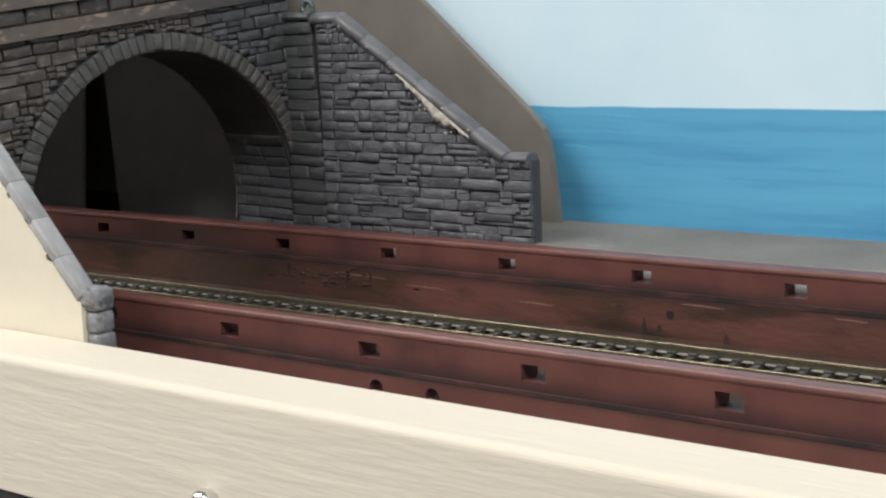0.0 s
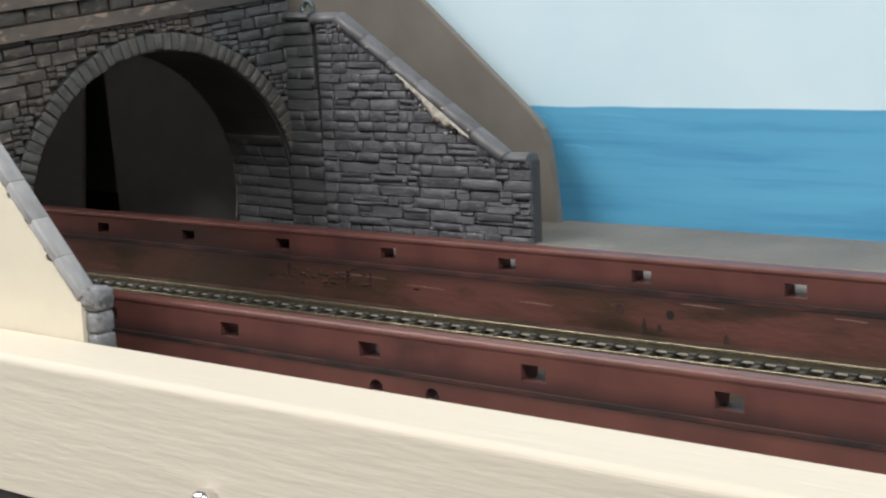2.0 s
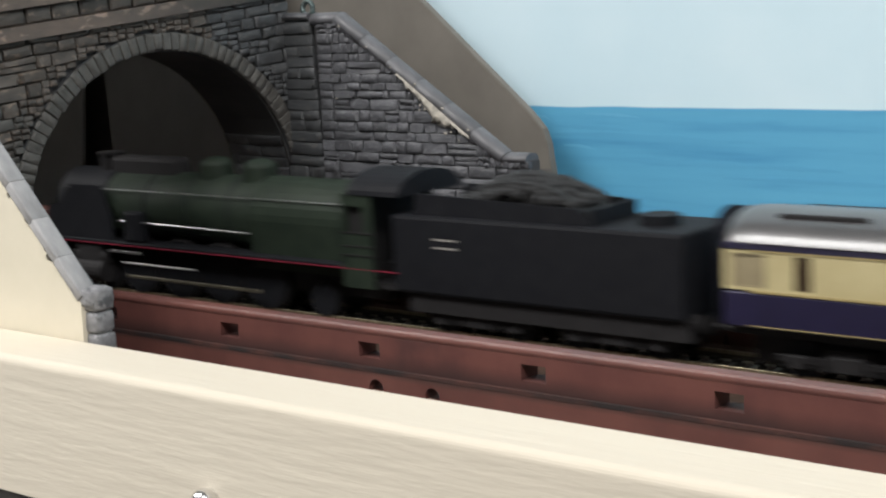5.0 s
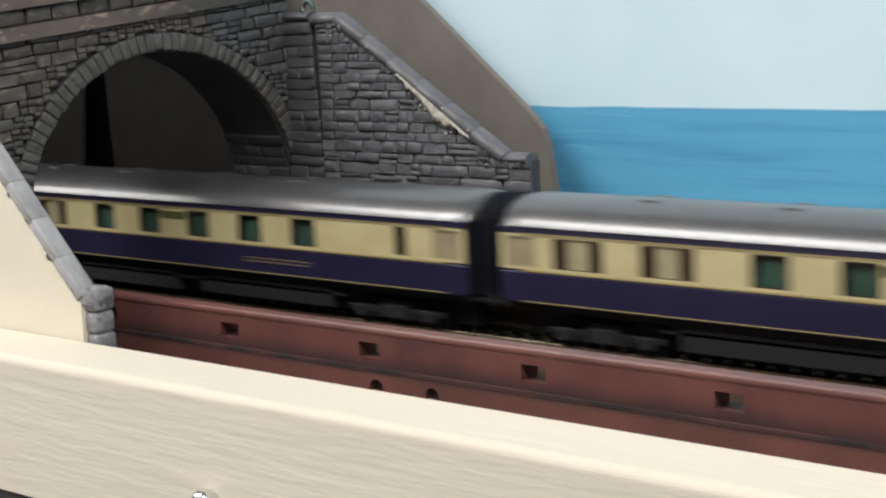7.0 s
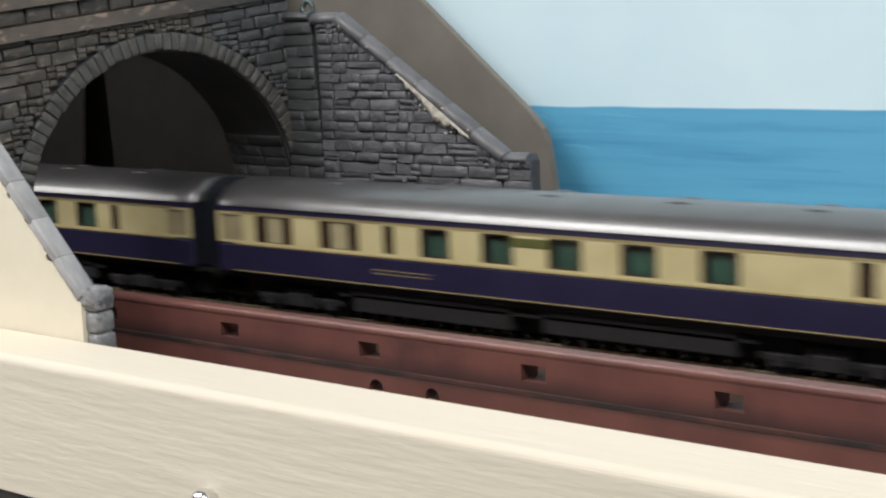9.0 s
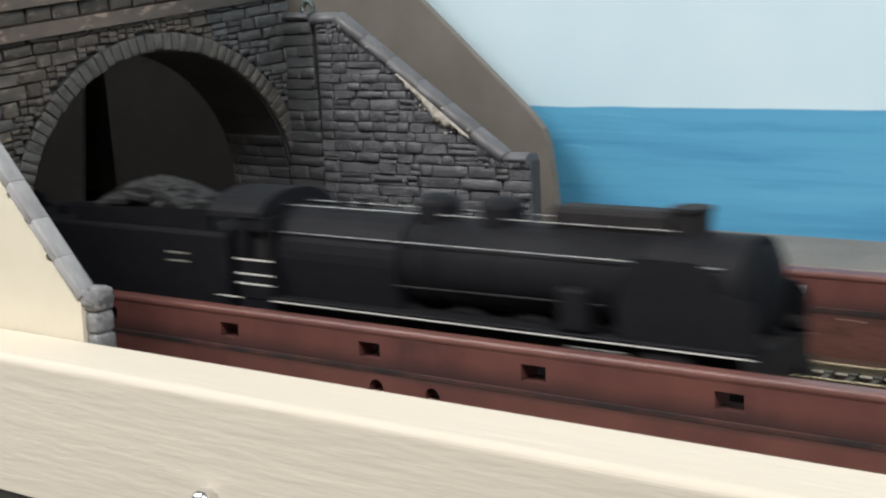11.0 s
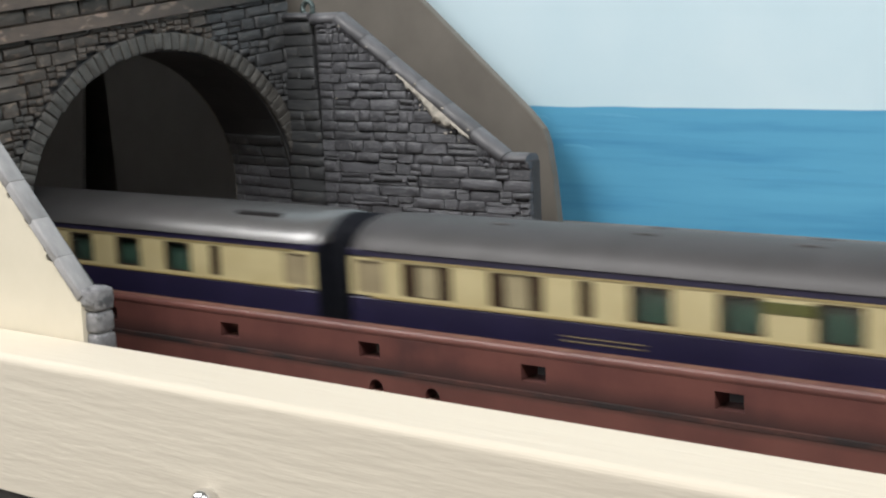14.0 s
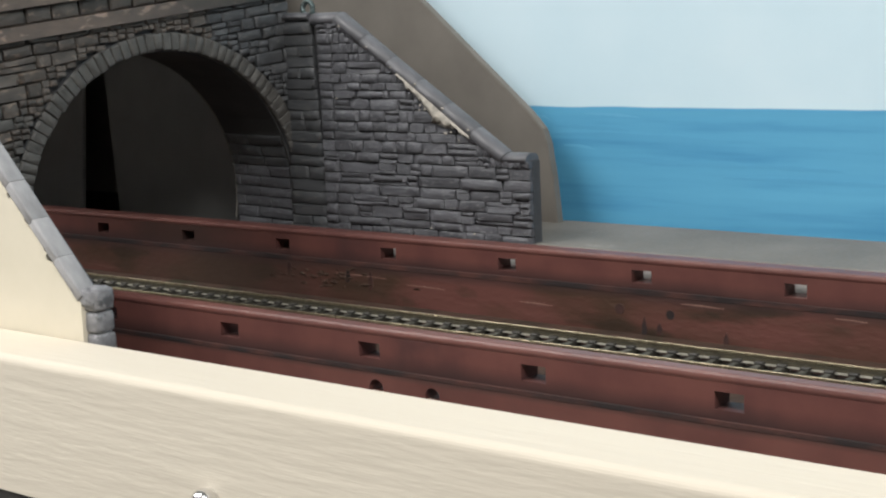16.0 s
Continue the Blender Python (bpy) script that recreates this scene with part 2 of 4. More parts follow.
def sea_mat():
    """Painted sea and sky: horizon by height, brushed streaks, pale band at the top edge of the sea."""
    m = bpy.data.materials.new("painted_sea_and_sky")
    m.use_nodes = True
    nt = m.node_tree
    nodes, links = nt.nodes, nt.links
    bsdf = nodes["Principled BSDF"]
    tc = nodes.new("ShaderNodeTexCoord")
    sep = nodes.new("ShaderNodeSeparateXYZ")
    links.new(tc.outputs["Object"], sep.inputs[0])
    mp = nodes.new("ShaderNodeMapping")
    mp.inputs["Scale"].default_value = (7, 1, 95)
    links.new(tc.outputs["Object"], mp.inputs[0])
    streak = nodes.new("ShaderNodeTexNoise")
    streak.inputs["Scale"].default_value, streak.inputs["Detail"].default_value = 1.6, 5
    links.new(mp.outputs[0], streak.inputs["Vector"])
    sea = nodes.new("ShaderNodeValToRGB")
    els = sea.color_ramp.elements
    els[0].position, els[0].color = 0.30, (0.066, 0.285, 0.50, 1)
    els[1].position, els[1].color = 0.68, (0.108, 0.385, 0.60, 1)
    mid = els.new(0.46)
    mid.color = (0.094, 0.352, 0.568, 1)
    links.new(streak.outputs["Fac"], sea.inputs[0])
    cloud = nodes.new("ShaderNodeTexNoise")
    cloud.inputs["Scale"].default_value, cloud.inputs["Detail"].default_value = 14, 4
    links.new(tc.outputs["Object"], cloud.inputs["Vector"])
    sky = nodes.new("ShaderNodeValToRGB")
    e2 = sky.color_ramp.elements
    e2[0].position, e2[0].color = 0.35, (0.56, 0.73, 0.82, 1)
    e2[1].position, e2[1].color = 0.68, (0.63, 0.78, 0.86, 1)
    links.new(cloud.outputs["Fac"], sky.inputs[0])
    wob = nodes.new("ShaderNodeTexNoise")
    wob.inputs["Scale"].default_value = 40
    links.new(tc.outputs["Object"], wob.inputs["Vector"])
    add = nodes.new("ShaderNodeMath")
    add.operation = "MULTIPLY_ADD"
    add.inputs[1].default_value = 0.0012
    links.new(wob.outputs["Fac"], add.inputs[0])
    links.new(sep.outputs["Z"], add.inputs[2])
    step = nodes.new("ShaderNodeMapRange")
    step.inputs[1].default_value, step.inputs[2].default_value = HORIZON * MM + 0.0003, HORIZON * MM + 0.0009
    links.new(add.outputs[0], step.inputs[0])
    mx = nodes.new("ShaderNodeMixRGB")
    links.new(step.outputs[0], mx.inputs[0])
    links.new(sea.outputs[0], mx.inputs[1])
    links.new(sky.outputs[0], mx.inputs[2])
    links.new(mx.outputs[0], bsdf.inputs["Base Color"])
    bsdf.inputs["Roughness"].default_value = 0.55
    bp = nodes.new("ShaderNodeBump")
    bp.inputs["Strength"].default_value, bp.inputs["Distance"].default_value = 0.15, 0.0004
    links.new(streak.outputs["Fac"], bp.inputs["Height"])
    links.new(bp.outputs[0], bsdf.inputs["Normal"])
    return m


HORIZON = 47.4
SEA_DEEP = mat("deeper_sea_paint", (0.085, 0.330, 0.545), (0.092, 0.346, 0.562), 60, 0.55, stretch=(0.3, 1, 3))
SEA_PALE = mat("paler_sea_paint", (0.125, 0.40, 0.61), (0.11, 0.375, 0.59), 60, 0.55, stretch=(0.3, 1, 3))
SEA = sea_mat()


# ---- mesh helpers (all in millimetres) ----
def mesh_of(name, bm, material, smooth=False):
    bmesh.ops.scale(bm, vec=(MM, MM, MM), verts=bm.verts)
    bmesh.ops.recalc_face_normals(bm, faces=bm.faces)
    if smooth:
        for f in bm.faces:
            f.smooth = True
    me = bpy.data.meshes.new(name)
    bm.to_mesh(me)
    bm.free()
    me.materials.append(material)
    return me


def part(name, bm, material, parent, label="", smooth=False):
    ob = new(name, mesh_of(name, bm, material, smooth))
    ob.parent = parent
    if label:
        ob["label"] = label
    return ob


def thing(name, label, category, group="", kind=""):
    return tagged(new(name), label, category, group, kind)


def whole(name, bm, material, label, category="", group="", kind="", smooth=False):
    return tagged(new(name, mesh_of(name, bm, material, smooth)), label, category, group, kind)


def add_box(bm, x0, x1, y0, y1, z0, z1, bev=0.0, seg=1):
    vs = [bm.verts.new((x, y, z)) for z in (z0, z1) for x, y in ((x0, y0), (x1, y0), (x1, y1), (x0, y1))]
    fs = [bm.faces.new([vs[i] for i in f]) for f in ((3, 2, 1, 0), (4, 5, 6, 7), (0, 1, 5, 4), (1, 2, 6, 5), (2, 3, 7, 6), (3, 0, 4, 7))]
    if bev:
        es = list({e for f in fs for e in f.edges})
        bmesh.ops.bevel(bm, geom=es, offset=bev, segments=seg, affect="EDGES", profile=0.5)
    return bm


def box(x0, x1, y0, y1, z0, z1, bev=0.0, seg=1):
    return add_box(bmesh.new(), x0, x1, y0, y1, z0, z1, bev, seg)


def add_cyl(bm, p0, p1, r0, r1=None, n=16):
    r1 = r0 if r1 is None else r1
    a, b = Vector(p0), Vector(p1)
    m = Matrix.Translation((a + b) / 2) @ (b - a).to_track_quat("Z", "Y").to_matrix().to_4x4()
    bmesh.ops.create_cone(bm, cap_ends=True, segments=n, radius1=r0, radius2=r1, depth=(b - a).length, matrix=m)
    return bm


def cyl(p0, p1, r0, r1=None, n=16):
    return add_cyl(bmesh.new(), p0, p1, r0, r1, n)


def add_prism(bm, pts, place, depth):
    """A plane outline, extruded; place(u, v, w) gives the point."""
    a = [bm.verts.new(place(u, v, 0)) for u, v in pts]
    b = [bm.verts.new(place(u, v, depth)) for u, v in pts]
    n = len(pts)
    bm.faces.new(a)
    bm.faces.new(b[::-1])
    for i in range(n):
        bm.faces.new((a[i], b[i], b[(i + 1) % n], a[(i + 1) % n]))
    return bm


def prism(pts, place, depth):
    return add_prism(bmesh.new(), pts, place, depth)


XZ = lambda y: (lambda u, v, w: (u, y + w, v))
YZ = lambda x: (lambda u, v, w: (x + w, u, v))

# ---- plan, in millimetres ----
HOLE_PITCH, FAR_Y, TOP_Z, LEDGE_Z = 52.94, 116.8, 6.2, -5.0
TRACK_FAR, TRACK_NEAR, RAIL_Z = 85.15, 34.8, -14.57
WEST, EAST = -3550.0, 3250.0
BOARD_Z = 2.9
SHELF_Z = 5.3

# ---- the room ----
def room():
    X0, X1, Y0, Y1, Z0, Z1 = -4200, 4200, -2600, 1800, -1000, 1400
    whole("floor", box(X0, X1, Y0, Y1, Z0 - 60, Z0), ROOM_FLOOR, "grey carpeted floor of the layout room", "floor", kind="structure")
    whole("ceiling", box(X0, X1, Y0, Y1, Z1, Z1 + 60), ROOM_WALL, "plain off-white ceiling of the layout room", "ceiling", kind="structure")
    whole("wall_north", box(X0, X1, Y1, Y1 + 80, Z0, Z1), ROOM_WALL, "plain off-white wall behind the layout", "wall", kind="structure")
    whole("wall_south", box(X0, X1, Y0 - 80, Y0, Z0, Z1), ROOM_WALL, "plain off-white wall of the layout room", "wall", kind="structure")
    whole("wall_west", box(X0 - 80, X0, Y0, Y1, Z0, Z1), ROOM_WALL, "plain off-white end wall of the layout room", "wall", kind="structure")
    whole("wall_east", box(X1, X1 + 80, Y0, Y1, Z0, Z1), ROOM_WALL, "plain off-white end wall of the layout room", "wall", kind="structure")
    for x, y, w, d, _ in LAMPS:
        x, y, w, d = x * 1000, y * 1000, w * 500, d * 500
        t = thing("ceiling_lamp", "long white ceiling lamp fixed under the ceiling", "lamp", "ceiling lamps")
        bm = bmesh.new()
        add_box(bm, x - w - 15, x + w + 15, y - d - 15, y + d + 15, 1388, 1400, 3)
        for s in (-1, 1):
            add_box(bm, x - w - 15, x + w + 15, y + s * (d + 8) - 7, y + s * (d + 8) + 7, 1372, 1388)
        part("housing", bm, LAMP_WHITE, t)


def baseboard():
    t = thing("layout_table", "white-painted plywood baseboard of the model railway on timber legs", "table")
    part("tabletop", box(WEST, EAST, -38.4, 205, -58, -40), WHITE_BOARD, t)
    for x in (WEST + 60, -900, 1000, EAST - 60):
        for y in (-10, 180):
            part("leg", box(x - 22, x + 22, y - 22, y + 22, -1000, -58, 2), WHITE_BOARD, t)


def fascia():
    t = thing("fascia_board", "cream-painted wooden board along the front edge of the layout", "board")
    z1, z0 = BOARD_Z, -35.6
    # rounded front arris
    prof = [(-38.5, z0), (-38.5, z1 - 0.4), (-38.9, z1)]
    for k in range(7):
        a = radians(90 + 15 * k)
        prof.append((-57.0 + 2.3 * math.cos(a), z1 - 2.3 + 2.3 * math.sin(a)))
    prof += [(-59.3, z0)]
    part("plank", prism(prof, YZ(-900), 2300), CREAM, t)
    part("lower_strip", box(-900, 1400, -58.6, -40, -130, z0 - 0.3), BLACK_BOARD, t, "matt black strip under the cream plank")
    k = thing("knob", "round chrome knob screwed to the cream board", "knob")
    bm = cyl((53, -59.1, -23.2), (53, -60.2, -23.2), 2.6, n=24)
    part("collar", bm, CHROME, k)
    bm = bmesh.new()
    bmesh.ops.create_uvsphere(bm, u_segments=24, v_segments=14, radius=3.2, matrix=Matrix.Translation((53, -62, -23.2)))
    part("ball", bm, CHROME, k, smooth=True)


def holes_strip(bm, x0, x1, y0, y1, xs, z0, z1, hw, hz0, hz1):
    """A web pierced by square holes: strips above and below, posts between."""
    add_box(bm, x0, x1, y0, y1, hz1, z1)
    add_box(bm, x0, x1, y0, y1, z0, hz0)
    edge = x0
    for x in xs:
        add_box(bm, edge, x - hw, y0, y1, hz0, hz1)
        edge = x + hw
    add_box(bm, edge, x1, y0, y1, hz0, hz1)


def bridge():
    t = thing("girder_bridge", "red-brown model plate girder bridge with square holes and grimy ledges", "bridge")
    east = 900.0
    for near in (True, False):
        x0 = -112.0 if near else -420.0
        off = 0.0 if near else -38.4
        k0, k1 = int((x0 - off) / HOLE_PITCH) + 1, int((east - off) / HOLE_PITCH)
        xs = [off + k * HOLE_PITCH for k in range(k0, k1)]
        xs = [x for x in xs if x > x0 + 8]
        ya, yb = (0.0, 4.8) if near else (FAR_Y, FAR_Y + 7.5)
        bm = bmesh.new()
        holes_strip(bm, x0, east, ya, yb + (2.4 if near else 0), xs, LEDGE_Z, TOP_Z - 1.6, 3.65, -2.2, 2.0)
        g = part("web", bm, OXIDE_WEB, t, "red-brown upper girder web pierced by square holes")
        # rounded top flange, a touch proud
        part("top_flange", box(x0, east, ya - 0.3, yb + 0.1, TOP_Z - 2.4, TOP_Z + 0.1, 1.1, 3), OXIDE, t)
        # ledge with its line of grime, then the lower web, set out
        out = -0.5
        part("ledge", box(x0, east, ya + out - 0.12, yb - 0.2, LEDGE_Z - 0.9, LEDGE_Z + (0.4 if near else 0.9), 0.12), GRIME, t, "grime-blackened joint along the girder")
        lower = bmesh.new()
        zb = -38.0 if near else -23.0
        if near:
            yo = ya + out
            pairs = [55.2, 74.2]
            add_box(lower, x0, east, yo, yb, zb, -11.0)
            edge = x0
            for x in pairs:
                add_box(lower, edge, x - 2.5, yo, yb, -11.0, LEDGE_Z - 0.9)
                # round-headed opening
                arc = [(x - 2.5, LEDGE_Z - 0.9), (x - 2.5, -10.2)] + [(x - 2.5 * math.cos(radians(a)), -10.2 + 2.5 * math.sin(radians(a))) for a in range(20, 161, 20)] + [(x + 2.5, -10.2), (x + 2.5, LEDGE_Z - 0.9)]
                add_prism(lower, arc, XZ(yo), yb - yo)
                edge = x + 2.5
            add_box(lower, edge, east, yo, yb, -11.0, LEDGE_Z - 0.9)
            part("lower_web", lower, OXIDE, t)
        else:
            add_box(lower, x0, east, ya + out, yb, zb, LEDGE_Z - 0.9)
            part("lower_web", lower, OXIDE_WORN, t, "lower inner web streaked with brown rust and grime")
    # round knocks, runs of grime and scratches on the inner face
    yi = FAR_Y - 0.5
    for x, z, r in ((59.4, -11.2, 1.7), (78.0, -11.4, 1.5), (116, -21.0, 2.2)):
        part("knock", cyl((x, yi - 0.12, z), (x, yi + 0.1, z), r, n=20), GRIME, t, "round dark knock in the paint")
    for x, z, h in ((68.4, -17.2, 5.0), (74, -16.4, 2.2), (97.5, -18, 3.2), (-58, -9.5, 3.0), (-47, -10.5, 4.2), (-88, -8.6, 2.4)):
        part("grime_run", prism([(x - 0.9, z - h), (x + 0.5, z - h * 0.8), (x + 1.1, z), (x + 0.2, z + h * 0.9), (x - 0.8, z + h * 0.3)], XZ(yi - 0.1), 0.15), GRIME, t, "dark run of grime")
    for x0, x1, z in ((82, 97, -7.6), (133, 143, -7.3), (20, 33, -12.5), (-64, -40, -9.2), (-30, -12, -11.0)):
        part("scratch", prism([(x0, z), (x1, z - 0.25), (x1, z - 0.05), ((x0 + x1) / 2, z + 0.35), (x0, z + 0.2)], XZ(yi - 0.1), 0.15), SCRATCH, t, "pale scratch in the paint")
    # crust of rust and grime below the joint
    crust = bmesh.new()
    rnd = random.Random(31)
    for _ in range(60):
        x, z = rnd.gauss(-66, 13), rnd.gauss(-11.2, 2.0)
        bmesh.ops.create_icosphere(crust, subdivisions=1, radius=rnd.uniform(0.3, 1.0), matrix=Matrix.Translation((x, yi, z)) @ Matrix.Diagonal((2.2, 0.35, 0.7, 1)))
    for v in crust.verts:
        v.co += noise.noise_vector(v.co * 1.3) * 0.5
    tagged(part("rust_crust", crust, CRUST, t, "crumbly crust of brown rust"), kind="stuff")
    # inner floor beams and deck
    part("deck", box(-420, east, 7.7, FAR_Y - 1.6, -23.5, -18.6), DECK, t, "grimy dark brown deck under the tracks")
    return t


def track(y, name_label):
    t = thing("railway_track", name_label, "track", "tracks on the bridge")
    for s in (-1, 1):
        yr = y + s * 8.1
        bm = bmesh.new()
        add_box(bm, WEST + 20, EAST - 20, yr - 0.45, yr + 0.45, RAIL_Z - 0.6, RAIL_Z + 0.4, 0.15)
        r = part("rail", bm, RAIL, t)
        part("rail_web", box(WEST + 20, EAST - 20, yr - 0.3, yr + 0.3, RAIL_Z - 2.15, RAIL_Z - 0.6), RAIL_SIDE, r)
        part("rail_foot", box(WEST + 20, EAST - 20, yr - 1.3, yr + 1.1, RAIL_Z - 2.45, RAIL_Z - 2.15), RAIL_FOOT, r, "pale strip along the foot of the rail")
    me = mesh_of("sleeper", box(-1.05, 1.05, -13.5, 10.0, -1.6, 0, 0.2), SLEEPER)
    chair = mesh_of("rail_chair", box(-1.5, 1.5, 5.9, 7.9, -0.1, 0.8, 0.25), CHAIR)
    n0, n1 = -34, 40
    for k in range(n0, n1):
        ob = new("sleeper", me)
        ob.parent = t
        ob.location = (k * 7.1 * MM, y * MM, (RAIL_Z - 2.3) * MM)
        ob.rotation_euler.z = random.uniform(-0.01, 0.01)
        if y > 50:
            ch = new("rail_chair", chair)
            ch.parent = ob
    bm = bmesh.new()
    k = int(WEST / 7.1) + 6
    while k * 7.1 < EAST - 30:
        if not n0 <= k < n1:
            add_box(bm, k * 7.1 - 1.5, k * 7.1 + 1.5, y - 15, y + 15, RAIL_Z - 3.9, RAIL_Z - 2.3)
        k += 1
    tagged(part("more_sleepers", bm, SLEEPER, t), kind="stuff")
    part("track_base", box(-418, 898, y - (26.5 if y < 50 else 13), y + 9.0, -18.58, RAIL_Z - 3.95), BLACK_BOARD, t, "black strip under the sleepers")
    return t


def trackbed():
    bm = bmesh.new()
    add_box(bm, WEST + 10, -421, 4, 114, -40, RAIL_Z - 4.0)
    whole("trackbed_west", bm, BLACK_BOARD, "dark plywood trackbed inside the tunnel", "trackbed", kind="structure")
    bm = box(901, EAST - 10, 4, 114, -40, RAIL_Z - 4.0)
    whole("trackbed_east", bm, GREY_BOARD, "grey plywood trackbed beyond the bridge", "trackbed", kind="structure")


def rear_boards():
    t = thing("rear_shelf", "grey-painted wooden shelf along the back of the bridge", "shelf")
    part("board", box(-99, 1400, 129.6, 178, SHELF_Z - 9, SHELF_Z, 0.4), GREY_BOARD, t)
    part("front_edge", box(-99, 1400, 129.0, 129.6, SHELF_Z - 9, SHELF_Z - 0.4), WHITE_BOARD, t, "white-painted front edge")
    for x in (-60, 300, 900):
        part("block", box(x - 20, x + 20, 140, 176, -40, SHELF_Z - 9), WHITE_BOARD, t)
    s = thing("hillside_board", "grey-painted plywood profile board with a sloping edge behind the wing wall", "board")
    ln = [(-0.9, SHELF_Z), (-2.4, 22.0), (-4.4, 35.0), (-6.2, 40.0), (-12.3, 46.6), (-62.6, 90.0), (-108.0, 128.5)]
    pts = [(-420, SHELF_Z)] + ln + [(-420, 151)]
    bm = prism(pts, XZ(171.0), 4.0)
    part("panel", bm, GREY_BOARD, s)
    # paler worn rim along the cut edge
    rim = bmesh.new()
    for (a, b), (c, d) in zip(ln, ln[1:]):
        v = Vector((c - a, d - b)).normalized()
        nx, nz = v.y * 0.5, -v.x * 0.5
        add_prism(rim, [(a, b), (c, d), (c + nx, d + nz), (a + nx, b + nz)], XZ(171.3), 3.4)
    part("edge_strip", rim, GREY_EDGE, s, "pale worn cut edge")
    scuffs = thing("paint_scuff", "pale paint scuffs on the grey shelf", "mark")
    rnd = random.Random(21)
    for k in range(34):
        x, y = (rnd.gauss(38 + 7 * (k % 2), 1.3), rnd.gauss(134.5, 1.2)) if k < 14 else (rnd.gauss(23, 1.0), rnd.gauss(159, 1.5)) if k < 19 else (rnd.uniform(20, 150), rnd.uniform(131, 170))
        bm = bmesh.new()
        bmesh.ops.create_icosphere(bm, subdivisions=2, radius=rnd.uniform(0.4, 1.2) * (1 if k < 14 else 0.5), matrix=Matrix.Translation((x, y, SHELF_Z)) @ Matrix.Diagonal((1.4, 0.9, 0.08, 1)))
        for v in bm.verts:
            v.co.xy += noise.noise_vector(v.co * 1.1).xy * 0.8
        part("fleck", bm, SCUFF, scuffs)


def backdrop():
    whole("backdrop", box(-700, 1500, 188, 194, -40, 420), SEA, "painted backdrop of blue sea under a pale sky", "backdrop", kind="structure")
    sea = bpy.data.objects["backdrop"]
    rnd = random.Random(17)
    strokes = [(-12, 62, 36.6, 1.1, SEA_DEEP), (-12, 22, 39.8, 0.7, SEA_DEEP), (20, 105, 27.5, 0.9, SEA_DEEP), (60, 150, 22.5, 0.7, SEA_DEEP), (-8, 6, 32.6, 0.5, SEA_PALE), (-20, -14, 43.6, 0.5, SEA_PALE), (2, 26, 44.8, 0.5, SEA_PALE)]
    for x0, x1, z, w, paint in strokes:
        top, low = [], []
        for k in range(15):
            u = k / 14
            h = 2.2 * w * math.sin(math.pi * (0.04 + 0.92 * u)) ** 0.6 * (0.7 + 0.6 * rnd.random())
            mid = z + 0.9 * math.sin(2.2 * u) - 2.0 * u
            top.append((x0 + (x1 - x0) * u, mid + h / 2))
            low.append((x0 + (x1 - x0) * u, mid - h / 2))
        part("brush_stroke", prism(top + low[::-1], XZ(187.96), 0.06), paint, sea)


# ---- tunnel portal ----
SKEW = radians(6.5)
TV, NV = Vector((math.sin(SKEW), math.cos(SKEW), 0)), Vector((math.cos(SKEW), -math.sin(SKEW), 0))
P0 = Vector((-97.0, 128.0, 0))
ARCH_T, ARCH_Z, ARCH_R, RING = -55.5, 18.0, 58.4, 6.6


def face_at(t, z, w):
    return tuple(P0 + TV * t + NV * w + Vector((0, 0, z)))


def stone_meshes(material, name="stone"):
    """Unit blocks with chipped, uneven edges; y is the depth."""
    out = []
    rnd = random.Random(5)
    for _ in range(12):
        bm = box(-0.5, 0.5, -0.5, 0.5, -0.5, 0.5)
        bmesh.ops.subdivide_edges(bm, edges=bm.edges, cuts=2, use_grid_fill=True)
        for v in bm.verts:
            for i in (0, 2):
                if abs(v.co[i]) < 0.4:
                    v.co[i] = math.copysign(0.40 + rnd.uniform(-0.07, 0.03), v.co[i])
            n = sum(abs(v.co[i]) > 0.45 for i in (0, 2))
            if v.co.y < -0.4:
                v.co.y += rnd.uniform(-0.08, 0.12) + (0.0, 0.13, 0.22)[n]
            if n and v.co.y < 0.4:
                v.co.x *= rnd.uniform(0.95, 1.0)
                v.co.z *= rnd.uniform(0.90, 1.0)
        bmesh.ops.delete(bm, geom=[f for f in bm.faces if all(v.co.y > 0.45 for v in f.verts)], context="FACES_ONLY")
        me = bpy.data.meshes.new(name)
        bmesh.ops.recalc_face_normals(bm, faces=bm.faces)
        for f in bm.faces:
            f.smooth = rnd.random() < 0.5
        bm.to_mesh(me)
        bm.free()
        me.materials.append(material)
        out.append(me)
    return out




def rounded_meshes(material):
    """Unit stones worn round, with a lumpy face."""
    out = []
    rnd = random.Random(14)
    for _ in range(4):
        bm = box(-0.5, 0.5, -0.5, 0.5, -0.5, 0.5)
        bmesh.ops.subdivide_edges(bm, edges=bm.edges, cuts=4, use_grid_fill=True)
        for v in bm.verts:
            v.co = v.co.lerp(v.co.normalized() * 0.56, 0.42)
            v.co += noise.noise_vector(v.co * 2.6 + Vector((rnd.random(), 0, 0))) * 0.035
        for f in bm.faces:
            f.smooth = True
        me = bpy.data.meshes.new("stone")
        bm.to_mesh(me)
        bm.free()
        me.materials.append(material)
        out.append(me)
    return out


STONES, STONES_WARM, STONES_PALE = stone_meshes(STONE), stone_meshes(STONE_WARM), rounded_meshes(PIER_STONE)
STONES_RING = stone_meshes(STONE_RING, "voussoir")
STONES_DARK = stone_meshes(STONE_DARK)


